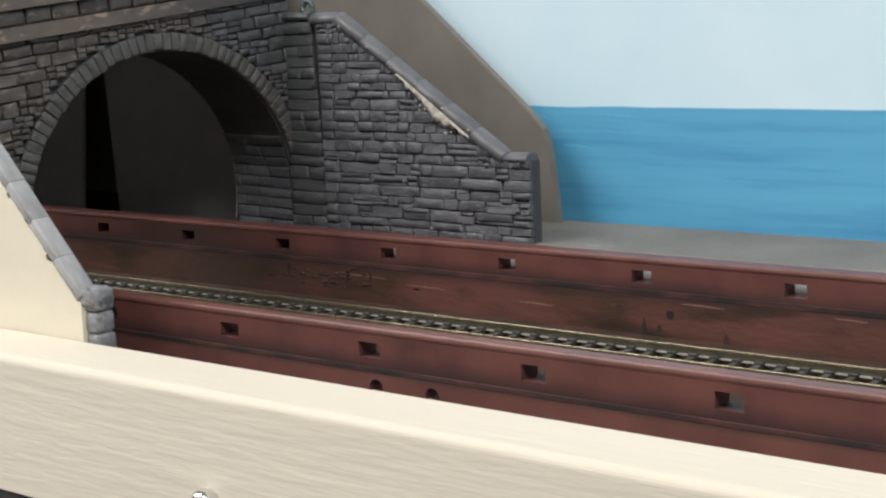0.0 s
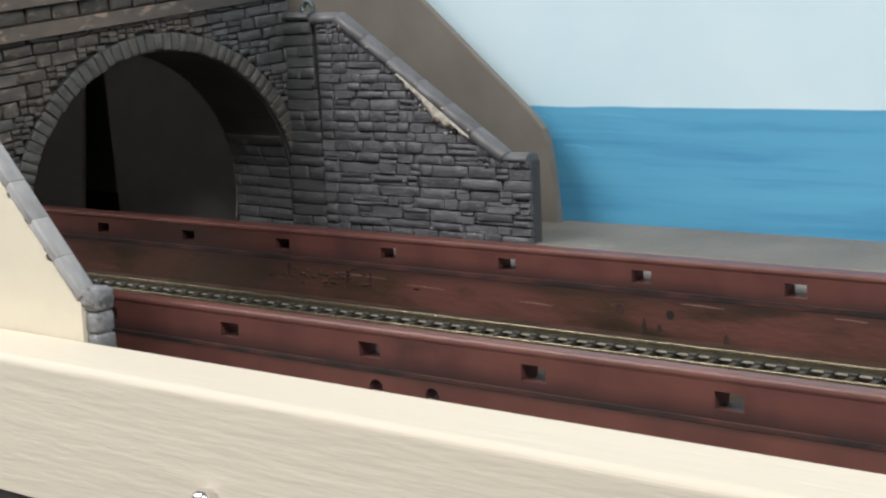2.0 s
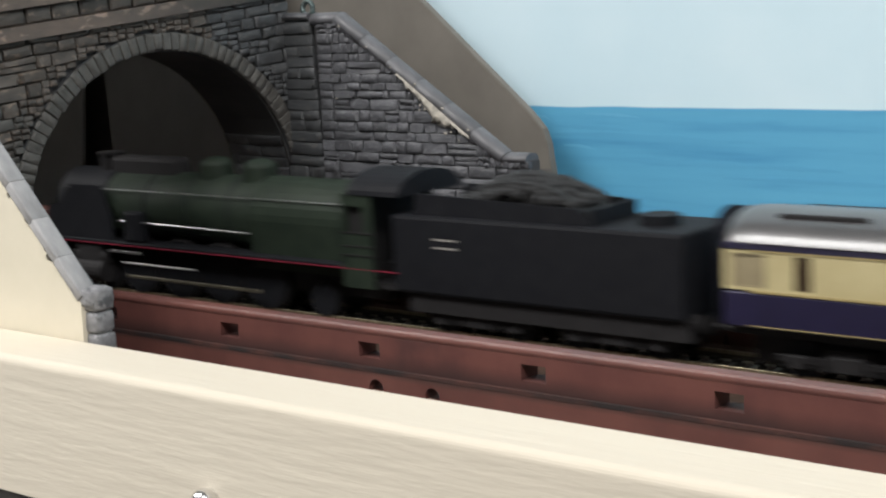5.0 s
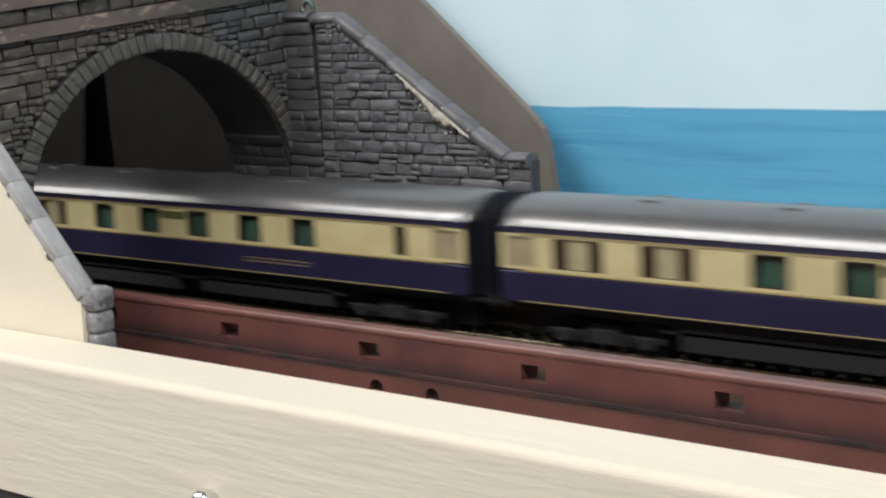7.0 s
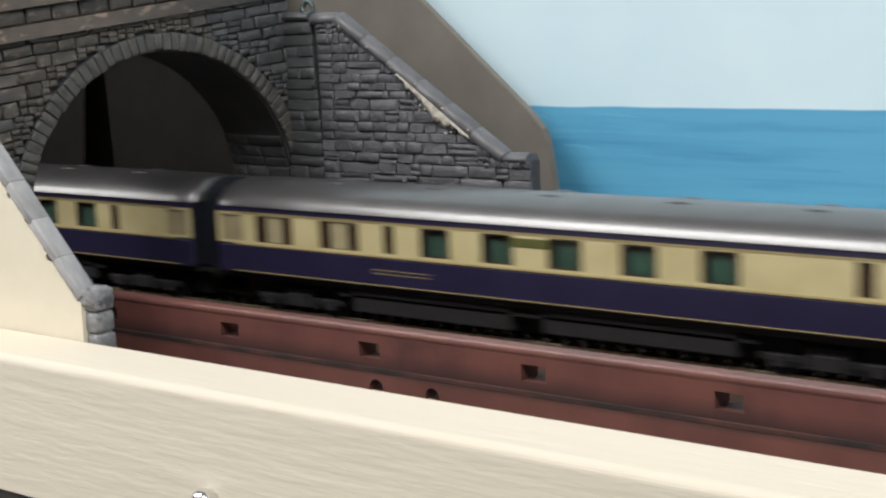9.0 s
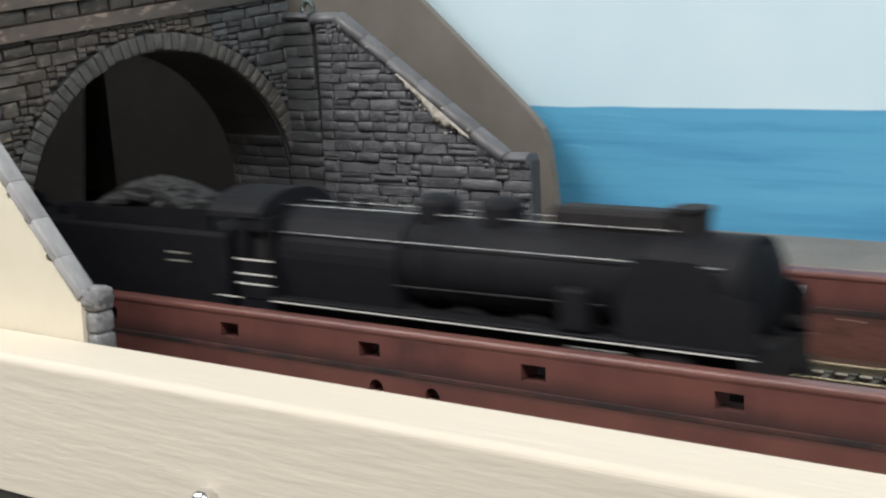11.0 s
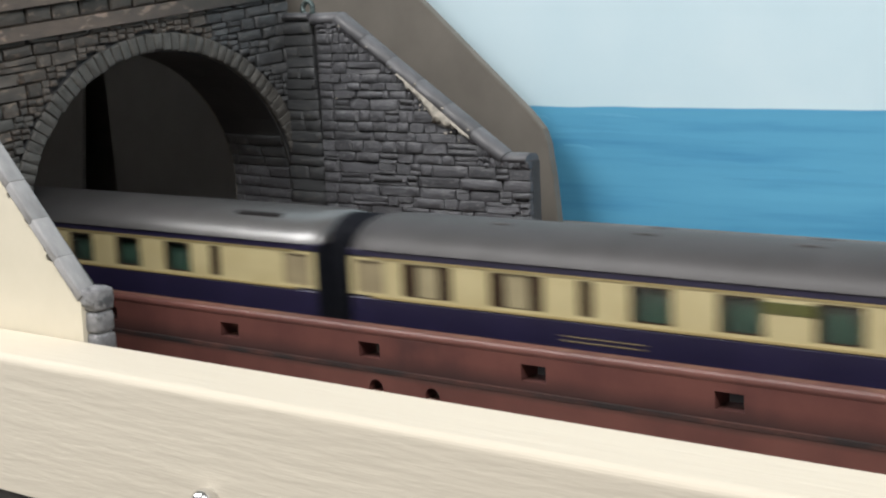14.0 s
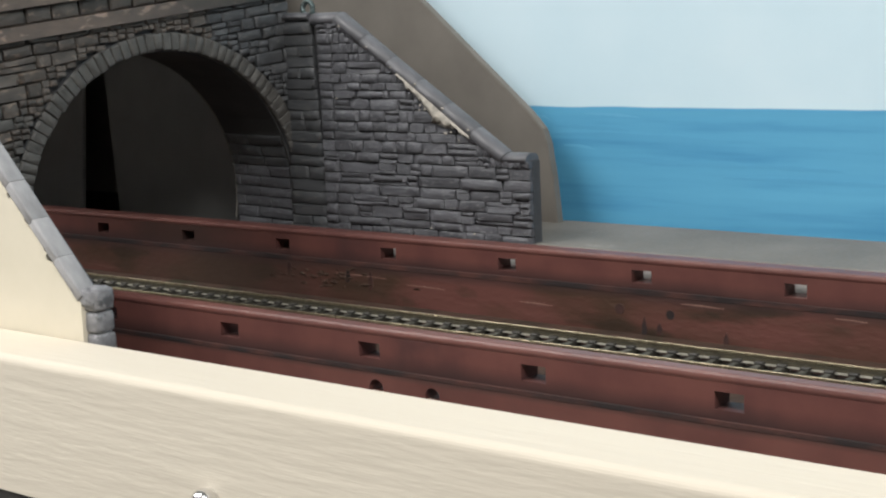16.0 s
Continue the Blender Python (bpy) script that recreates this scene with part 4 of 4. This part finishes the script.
def coach(kind, roof_mat, label):
    t = thing("passenger_coach", label, "coach", "coaches of the passing trains")
    # windows as (from, to, frame, filling); lengths along the side
    big = [(c - 5.9, c + 5.9, BROWN_FRAME, GLASS) for c in (68.5, 91.5, 114.5, 137.2, 160.2, 183.5, 207)]
    if kind in ("kitchen", "parlour"):
        wins = [(9, 19, BLIND, BLIND), (27.5, 32, BROWN_FRAME, BROWN_FRAME)] + big + [(221.5, 226.0, BROWN_FRAME, BROWN_FRAME), (252.5, 263, BLIND, BLIND)]
    elif kind == "diner":
        wins = [(9, 19, BLIND, BLIND), (27.5, 32, BROWN_FRAME, BROWN_FRAME)] + [(c - 5.3, c + 5.3, BROWN_FRAME, GLASS) for c in (62, 87, 111.5, 135.6, 160)] + [(176.3, 181, BROWN_FRAME, BROWN_FRAME)] + [(c - 5.3, c + 5.3, BROWN_FRAME, GLASS) for c in (202.5, 232.5)] + [(254.5, 264, BLIND, BLIND)]
    elif kind == "buffet":
        wins = [(8.5, 18.5, BLIND, BLIND), (24.5, 30, BROWN_FRAME, BROWN_FRAME), (42, 48, BROWN_FRAME, BROWN_FRAME)] + [(c - 5.4, c + 5.4, BROWN_FRAME, GLASS) for c in (67.3, 93.5, 119, 146, 171.5, 198.8)] + [(217.5, 224, BROWN_FRAME, BROWN_FRAME), (251, 262, BLIND, BLIND)]
    else:
        wins = [(9, 19, BLIND, BLIND), (25.6, 42.8, BROWN_FRAME, BLIND_PALE), (55.3, 72.5, BROWN_FRAME, BLIND_PALE)] + [(c - 5.6, c + 5.6, BROWN_FRAME, GLASS) for c in (95, 120.3, 146, 171.8, 197)] + [(237, 242, BROWN_FRAME, BROWN_FRAME), (252.5, 263, BLIND, BLIND)]
    if kind == "brake":
        wins = wins[:3] + [(83, 87.5, BROWN_FRAME, BROWN_FRAME)] + [(c - 5.9, c + 5.9, BROWN_FRAME, GLASS) for c in (104, 128, 152.5, 177.5, 203)] + [(242, 247, BROWN_FRAME, BROWN_FRAME), (252.5, 263, BLIND, BLIND)]
    # lower blue body and upper purple-blue fascia
    bm = box(BODY0, BODY1, -HW, HW, HB, HC - 0.7, 0.5)
    add_box(bm, BODY0, BODY1, -HW, HW, HP, HG, 0.3)
    part("body", bm, BLUE, t, "glossy dark blue lower body")
    for s in (-1, 1):
        lines = [(BODY0 + 8, BODY1 - 8, z0, z1) for z0, z1 in ((HC - 0.7, HC - 0.1), (HP - 0.25, HP + 0.15), (HB + 0.5, HB + 0.8))]
        lines += [((169, 200) if kind == "saloon" else (78, 102)) + (z, z + 0.18) for z in (19.7, 18.5)]
        for x0, x1, z0, z1 in lines:
            part("lining", box(x0, x1, s * HW - 0.15, s * HW + 0.15, z0, z1), GOLD, t, "thin gold line")
    # cream upper side with the window openings through it
    zw0, zw1 = HC + 0.7, HP - 0.9
    for s in (-1, 1):
        ya, yb = (s * HW - 0.1, s * (HW - 1.2)) if s > 0 else (-HW + 0.1, -(HW - 1.2))
        y0, y1 = min(ya, yb), max(ya, yb)
        side = bmesh.new()
        add_box(side, BODY0 + 0.3, BODY1 - 0.3, y0, y1, HC - 0.1, zw0)
        add_box(side, BODY0 + 0.3, BODY1 - 0.3, y0, y1, zw1, HP - 0.2)
        edge = BODY0 + 0.3
        for a, b, _, _ in wins:
            add_box(side, edge, a, y0, y1, zw0, zw1)
            edge = b
        add_box(side, edge, BODY1 - 0.3, y0, y1, zw0, zw1)
        part("side_panel", side, CREAM_COACH, t, "cream upper side panel with window openings")
        for a, b, fr, fill in wins:
            fb = bmesh.new()
            f, fz = (0.7, 0.4) if fill is not BLIND_PALE else (4.7, 0.2)
            yy0, yy1 = (s * (HW - 0.9), s * (HW - 0.25))
            yl, yh = min(yy0, yy1), max(yy0, yy1)
            for q in ((a, a + f, zw0, zw1), (b - f, b, zw0, zw1), (a + f, b - f, zw0, zw0 + fz), (a + f, b - f, zw1 - fz, zw1)):
                add_box(fb, q[0], q[1], yl, yh, q[2], q[3])
            w = part("window", fb, fr, t)
            yp = s * (HW - 0.75)
            pane = part("pane", box(a + f, b - f, yp - 0.12, yp + 0.12, zw0 + fz, zw1 - fz), fill, w)
            if fill is GLASS:
                pane.visible_shadow = False
                m = (a + b) / 2
                ys = s * (HW - 3.2)
                part("seat_back", box(m - 4.8, m + 4.4, ys - 1.2, ys + 1.2, HC - 0.9, HC + 8.2, 0.6), CURTAIN, w, "green upholstered seat back behind the glass")
        # crest plate between two windows
        cx = {"kitchen": 125.9, "parlour": 125.9, "brake": 140.2, "buffet": 132.5, "diner": 147.8}.get(kind, 133.1)
        ye = s * (HW + 0.05)
        part("name_plate", box(cx - 6.6, cx + 6.6, min(ye, ye - s * 0.5), max(ye, ye - s * 0.5), HP - 4.4, HP - 1.5, 0.1), PLATE, t, "olive plate between two windows")
    # compartments seen through the glass
    part("interior", box(BODY0 + 2, BODY1 - 2, -HW + 5.0, HW - 5.0, HC - 1, HP - 0.5), SEATS, t, "dark green seats and curtains inside")
    part("floor_pan", box(BODY0 + 1, BODY1 - 1, -HW + 1.3, HW - 1.3, HC - 2.4, HC - 1.2), BLACK, t)
    # rounded roof with domed ends
    rb = bmesh.new()
    rings = []
    for x, inset in ((BODY0 - 0.6, 3.2), (BODY0 + 0.4, 1.4), (BODY0 + 3.5, 0.4), (BODY0 + 9, 0.0), (BODY1 - 9, 0.0), (BODY1 - 3.5, 0.4), (BODY1 - 0.4, 1.4), (BODY1 + 0.6, 3.2)):
        rings.append([rb.verts.new((x, y, z)) for y, z in roof_section(28, inset)])
    for a, b in zip(rings, rings[1:]):
        for i in range(len(a) - 1):
            rb.faces.new((a[i], a[i + 1], b[i + 1], b[i]))
    rb.faces.new(rings[0])
    rb.faces.new(rings[-1][::-1])
    roof = part("roof", rb, roof_mat, t, smooth=True)
    if kind in ("kitchen", "buffet", "diner"):
        for x0, x1 in ((20, 45), (228, 246)):
            for s in (-1, 1):
                part("roof_vent", box(x0, x1, s * 9.2 - 0.9, s * 9.2 + 0.9, 41.0, HT - 0.9, 0.3), BLACK, roof, "long black ventilator strip")
    else:
        for x in (52, 96, 140, 184, 226):
            for s in (-1, 1):
                part("roof_vent", box(x - 3, x + 3, s * 4 - 1.2, s * 4 + 1.2, 44.0, HT + 0.05, 0.3), roof_mat, roof)
    # ends and gangways
    for xa, xb, xo in ((BODY0, BODY0 + 0.8, 0.6), (BODY1 - 0.8, BODY1, COACH - 0.6)):
        part("end_wall", box(xa - 0.05, xb + 0.05, -HW + 0.2, HW - 0.2, HB, HG, 0.4), BELLOWS, t, "black end wall")
        bel = bmesh.new()
        lo, hi = min(xa, xo), max(xb, xo)
        rings = []
        for k in range(9):
            x, g = lo + (hi - lo) * k / 8, 0.7 * (k % 2)
            rings.append([bel.verts.new((x, y, z)) for y, z in [(-10 + g, HB - 1 + g), (10 - g, HB - 1 + g)] + [((10 - g) * math.cos(radians(q)), HG + 0.5 + (HT - HG - 1.3 - g) * math.sin(radians(q))) for q in range(0, 181, 20)]])
        for r0, r1 in zip(rings, rings[1:]):
            for i in range(len(r0)):
                j = (i + 1) % len(r0)
                bel.faces.new((r0[i], r0[j], r1[j], r1[i]))
        bel.faces.new(rings[0][::-1])
        bel.faces.new(rings[-1])
        part("gangway", bel, BELLOWS, t, "black concertina gangway")
        bf = bmesh.new()
        for s in (-1, 1):
            add_cyl(bf, (xa, s * 10, 12), (xo, s * 10, 12), 0.9, n=12)
            add_cyl(bf, (xo - 0.3, s * 10, 12), (xo + 0.3, s * 10, 12), 2.6, n=16)
        part("buffer", bf, BLACK, t)
    # underframe
    uf = box(BODY0 + 1, BODY1 - 1, -HW + 2.2, HW - 2.2, HB - 2.2, HB - 0.02)
    add_box(uf, BODY0 + 4, BODY1 - 4, -5.5, 5.5, 2.2, HB - 2)
    for s in (-1, 1):
        add_box(uf, 66, 130, s * 9.5 - 4, s * 9.5 + 4, 4.0, HB - 2, 0.5)
        add_box(uf, 142, 206, s * 9.5 - 4, s * 9.5 + 4, 4.4, HB - 2, 0.5)
        add_box(uf, 60, 212, s * 13 - 0.5, s * 13 + 0.5, 9.0, 9.9)
        for x in (66, 126, 146, 206):
            add_box(uf, x - 0.5, x + 0.5, s * 13 - 0.5, s * 13 + 0.5, 9, HB - 1)
    part("underframe", uf, BLACK, t)
    bogie(t, 40)
    bogie(t, COACH - 40)
    return t


def loco(paint, line, label, lined_boiler, deflectors):
    t = thing("steam_locomotive", label, "locomotive")
    R, BZ = 12.6, 33.0
    L = 178.0
    # boiler, smokebox and firebox
    b = cyl((16, 0, BZ), (128, 0, BZ), R, n=48)
    boiler = part("boiler", b, paint, t, smooth=True)
    part("smokebox", cyl((7, 0, BZ), (33, 0, BZ), R + 0.4, n=48), BLACK_BLUE, t)
    door = bmesh.new()
    bmesh.ops.create_uvsphere(door, u_segments=28, v_segments=14, radius=11, matrix=Matrix.Translation((7.2, 0, BZ)) @ Matrix.Diagonal((0.22, 1, 1, 1)))
    part("smokebox_door", door, BLACK_BLUE, t, smooth=True)
    fb = prism([(-11.5, 15), (11.5, 15), (13.2, 32)] + [(13.2 * math.cos(radians(a)), 33 + 13.2 * math.sin(radians(a))) for a in range(6, 175, 12)] + [(-13.2, 32)], YZ(112), 49)
    part("firebox", fb, paint, t)
    for x in (33.5, 56, 78, 100):
        part("boiler_band", cyl((x, 0, BZ), (x + 0.9, 0, BZ), R + 0.22, n=40), BLACK_BLUE, boiler)
    # chimney, domes, feed-water heater
    ch = cyl((26, 0, BZ + 9), (26, 0, 51.6), 4.4, 4.9, n=24)
    add_cyl(ch, (26, 0, 51.2), (26, 0, 52.2), 5.4, n=24)
    part("chimney", ch, BLACK, t)
    for x, r, h in ((84, 6.4, 51.8), (106, 6.6, 51.6)):
        dm = cyl((x, 0, BZ + 8), (x, 0, h - 2.5), r, r * 0.95, n=24)
        bmesh.ops.create_uvsphere(dm, u_segments=24, v_segments=10, radius=r * 0.96, matrix=Matrix.Translation((x, 0, h - 2.7)) @ Matrix.Diagonal((1, 1, 0.5, 1)))
        part("dome", dm, paint, t, smooth=False)
    top = bmesh.new()
    add_box(top, 30, 66, -4.4, 4.4, BZ + 10, 51.0, 1.6, 2)
    part("feedwater_heater", top, BLACK, t)
    for x in (134, 142):
        part("safety_valve", cyl((x, 0, BZ + 10), (x, 0, 49.2), 1.3, n=12), BLACK, t)
    # hand rails and pipes
    for s in (-1, 1):
        part("hand_rail", cyl((12, s * 12.3, BZ + 6.6), (160, s * 12.3, BZ + 6.6), 0.2, n=8), STEEL, t)
        if lined_boiler:
            part("hand_rail", cyl((28, s * 5.0, BZ + 13.6), (161, s * 5.0, BZ + 13.6), 0.2, n=8), STEEL, t)
        pp = cyl((44, s * 13.6, BZ - 5.0), (112, s * 13.6, BZ - 5.6), 0.34, n=10)
        part("feed_pipe", pp, STEEL if not lined_boiler else BLACK, t)
        part("air_pump", box(48, 57, s * 13.4 - 2.4, s * 13.4 + 2.4, 20.6, 32, 1.0, 2), BLACK_BLUE, t)
        # smoke deflectors
        if deflectors:
            df = prism([(2.0, 20.4), (40, 20.4), (40, 29), (35, 41.0), (17.5, 41.0), (14, 38.5), (12, 34), (4, 32.5), (2.0, 30)], XZ(s * 14.2 - 0.4), 0.8)
            part("smoke_deflector", df, BLACK_BLUE, t)
            part("stay", box(16, 17, min(s * 11, s * 14), max(s * 11, s * 14), 37, 37.8), BLACK_BLUE, t)
        # running board and its coloured valance line
        rbd = box(2, 160, min(s * 8, s * 16), max(s * 8, s * 16), 19.4, 20.4, 0.2)
        part("running_board", rbd, BLACK_BLUE, t)
        part("valance_line", box(2, 160, s * 16 - 0.2, s * 16 + 0.2, 19.1, 19.4), line, t, "thin coloured edge line")
        # cylinder and motion
        cy = cyl((18, s * 12.5, 8.2), (34, s * 12.5, 8.2), 4.6, n=20)
        add_box(cy, 19, 33, s * 12.2 - 3, s * 12.2 + 3, 8, 19, 0.5)
        add_cyl(cy, (17, s * 12.8, 13.6), (35, s * 12.8, 13.6), 2.4, n=16)
        part("cylinder", cy, BLACK, t)
        part("cylinder_cover", cyl((17.2, s * 12.5, 8.2), (18.2, s * 12.5, 8.2), 3.6, n=20), STEEL, t)
        part("slide_bar", box(37, 55, s * 14.4 - 0.4, s * 14.4 + 0.4, 15.9, 16.9, 0.2), STEEL, t)
        part("connecting_rod", box(45, 84, s * 14 - 0.35, s * 14 + 0.35, 11.9, 12.6, 0.2), STEEL, t)
        part("coupling_rod", box(46, 116, s * 13.2 - 0.4, s * 13.2 + 0.4, 6.4, 7.6, 0.2), RAIL_SIDE, t)
    # frames and buffer beam
    fr = box(4, 170, -6.5, 6.5, 7.5, 20)
    add_box(fr, 2.4, 5, -16, 16, 10, 20.2, 0.3)
    part("frame", fr, BLACK, t)
    bf = bmesh.new()
    for s in (-1, 1):
        add_cyl(bf, (0.6, s * 10, 12), (3.2, s * 10, 12), 1.4, n=14)
        add_cyl(bf, (0, s * 10, 12), (0.7, s * 10, 12), 3.0, n=18)
    part("buffer", bf, BLACK, t)
    lm = bmesh.new()
    for s in (-1, 1):
        add_cyl(lm, (1.5, s * 12, 22.6), (5.5, s * 12, 22.6), 1.9, n=16)
    part("headlamp", lm, BLACK, t)
    # wheels
    for x in (16, 30):
        wheelset(t, x, 5.2)
    for x in (48, 70, 92, 114):
        wheelset(t, x, 10.8)
    wheelset(t, 142, 6.0)
    # cab with side opening
    cab = part("cab", box(158, 159, -15.3, 15.3, 13, 44), paint, t)
    for s in (-1, 1):
        outline = [(158, 13), (171, 13), (171, 44), (158, 44), (158, 40), (167, 40), (167, 31), (158, 31)]
        part("cab_side", prism(outline, XZ(s * 15.8 - 0.4), 0.8), paint, cab)
    part("cab_interior", box(160.5, 166, -14.5, 14.5, 15.5, 43), BLACK, cab, "dark interior of the cab")
    rf = prism([(16.6 * math.cos(radians(a)), 43.8 + 7.4 * math.sin(radians(a))) for a in range(0, 181, 12)], YZ(161), 22)
    part("cab_roof", rf, BLACK_BLUE, t)
    part("footplate", box(168, 181, -14, 14, 13, 15), BLACK, t)
    for s in (-1, 1):
        for z in (23.6, 26.6, 31.0):
            part("step_edge", box(157.5, 172, s * 16.25 - 0.2, s * 16.25 + 0.2, z, z + 0.42), LINING if lined_boiler else BLACK, t, "pale edge of the cab steps" if lined_boiler else "")
        part("valance_line", box(160, 181, s * 16 - 0.2, s * 16 + 0.2, 19.1, 19.4), line, t)
    add = box(176, 178, -6, 6, 8, 13)
    part("drawbar", add, BLACK, t)
    return t


def tender(paint, label, extra=0.0):
    t = thing("coal_tender", label, "tender")
    bm = box(-4, 101 + extra, -15.8, 15.8, 13, 38.2, 1.2, 2)
    part("tank", bm, paint, t)
    bk = bmesh.new()
    for s in (-1, 1):
        add_prism(bk, [(3, 37.5), (70, 37.5), (66, 43), (5, 45)], XZ(s * 13.0 - 0.4), 0.8)
    add_box(bk, 69, 70, -12.5, 12.5, 37.5, 43)
    part("coal_bunker", bk, paint, t)
    c = bmesh.new()
    rnd = random.Random(3)
    for _ in range(260):
        x, y = rnd.uniform(20, 62), rnd.uniform(-11.5, 11.5)
        bmesh.ops.create_icosphere(c, subdivisions=1, radius=rnd.uniform(1.2, 2.4), matrix=Matrix.Translation((x, y, 41 + 9.5 * (1 - (y / 15) ** 2) * (1 - ((x - 41) / 24) ** 2))))
    hump = [(19, 38), (63, 38), (63, 41)] + [(41 + 21 * math.cos(radians(a)), 41 + 8.5 * math.sin(radians(a))) for a in range(15, 166, 15)] + [(19, 41)]
    add_prism(c, hump, XZ(-9), 18)
    tagged(part("coal", c, COAL, t), kind="stuff")
    pl = bmesh.new()
    for s in (-1, 1):
        for z in (28.2, 30.8):
            add_box(pl, 13, 22, s * 15.7 - 0.2, s * 15.7 + 0.2, z, z + 0.6)
    part("number_plate", pl, SCUFF, t, "two pale bars on the tender side")
    part("filler_lid", cyl((85, 0, 38), (85, 0, 41), 6, n=20), paint, t)
    fr = box(1, 102 + extra, -14, 14, 7.0, 13)
    part("frame", fr, BLACK, t)
    b2 = bmesh.new()
    for s in (-1, 1):
        add_cyl(b2, (101 + extra, s * 10, 12), (104 + extra, s * 10, 12), 2.6, n=16)
    part("buffer", b2, BLACK, t)
    bogie(t, 26)
    bogie(t, 76)
    return t


# ---- build ----
room()
baseboard()
fascia()
trackbed()
rear_boards()
backdrop()
tunnel_inside()
bridge()
track(TRACK_NEAR, "nickel-silver model track behind the cream-side girder")
track(TRACK_FAR, "nickel-silver model track with grey sleepers along the far girder")
the_portal = portal()
portal_wings(the_portal)
eyelet()

LOCO_LEN, TENDER_LEN = 182.0, 104.0
loco_a = loco(GREEN_BLACK, RED_LINE, "dark green model steam locomotive with smoke deflectors and a red line", False, True)
tender_a = tender(BLACK_BLUE, "black model tender heaped with coal")
loco_b = loco(BLACK_BLUE, LINING, "blue-black model steam locomotive with thin pale lining", True, True)
tender_b = tender(BLACK_BLUE, "blue-black model tender heaped with coal", 6.0)
saloon = coach("saloon", ROOF_MID, "blue and cream model saloon coach with a silver-grey roof")
kitchen = coach("kitchen", ROOF, "blue and cream model kitchen coach with black roof ventilators")
dull = coach("saloon", ROOF_DARK, "blue and cream model saloon coach with a dull dark grey roof")
dull_brake = coach("brake", ROOF_DARK, "blue and cream model brake coach with a dull dark grey roof")
buffet = coach("buffet", ROOF, "blue and cream model buffet coach with black roof ventilators")
ORIGIN = pose(0, 0, 0)
brake = coach("brake", ROOF_MID, "blue and cream model brake coach with a silver-grey roof")
parlour = coach("parlour", ROOF_MID, "blue and cream model parlour coach with seven evenly spaced windows")
diner = coach("diner", ROOF_MID, "blue and cream model dining coach with black roof ventilators")
train_a = [diner, saloon, copy_thing(saloon, ORIGIN), parlour, brake]
train_b = [buffet, kitchen, dull_brake, copy_thing(kitchen, ORIGIN), dull]


def gap_a(t):
    """Where the first coupling between two coaches of the westbound train is, in mm."""
    if t < 6.3:
        return gap_a(6.3) + 308.0 * (6.3 - t)
    if t <= 9.2:
        u = t - 7.5
        return 6.59 * u ** 3 - 6.68 * u ** 2 - 338.2 * u - 398.2
    return gap_a(9.2) - 326.0 * (t - 9.2)


def gap_b(t):
    """Where the tender's coupling of the eastbound train is, in mm."""
    if t < 11.3:
        return gap_b(11.3) - 336.0 * (11.3 - t)
    u = t - 13.5
    return 1.66 * u ** 3 + 5.88 * u ** 2 + 327.9 * u + 674.8


def eased(f, t, early, late):
    """The place at t, with a standing start before `early` and a halt after `late`, both out of sight."""
    if t < early:
        return f(early) + (f(early) - f(early + 0.5)) * (1 - math.exp(-(early - t) * 2)) 
    if t > late:
        return f(late) + (f(late) - f(late - 0.5)) * (1 - math.exp(-(t - late) * 2))
    return f(t)


def motions():
    times = [0.1 * k for k in range(161)]
    a_rows = [(t, eased(gap_a, t, 1.5, 12.0)) for t in times]
    b_rows = [(t, eased(gap_b, t, 6.0, 16.0)) for t in times]

    def run_a(ob, dx):
        walk(ob, [(t, pose((x + dx) * MM, TRACK_FAR * MM, RAIL_Z * MM)) for t, x in a_rows])

    def run_b(ob, dx, turned):
        walk(ob, [(t, pose((x + dx) * MM, TRACK_NEAR * MM, RAIL_Z * MM, 0, 0, 180 if turned else 0)) for t, x in b_rows])

    run_a(loco_a, -COACH - TENDER_LEN - LOCO_LEN - 4)
    run_a(tender_a, -COACH - TENDER_LEN - 3)
    for k, ob in enumerate(train_a):
        run_a(ob, (k - 1) * COACH)
    run_b(loco_b, TENDER_LEN + LOCO_LEN + 8, True)
    run_b(tender_b, TENDER_LEN + 9, True)
    for k, ob in enumerate(train_b):
        run_b(ob, -(k + 1) * COACH, False)


motions()
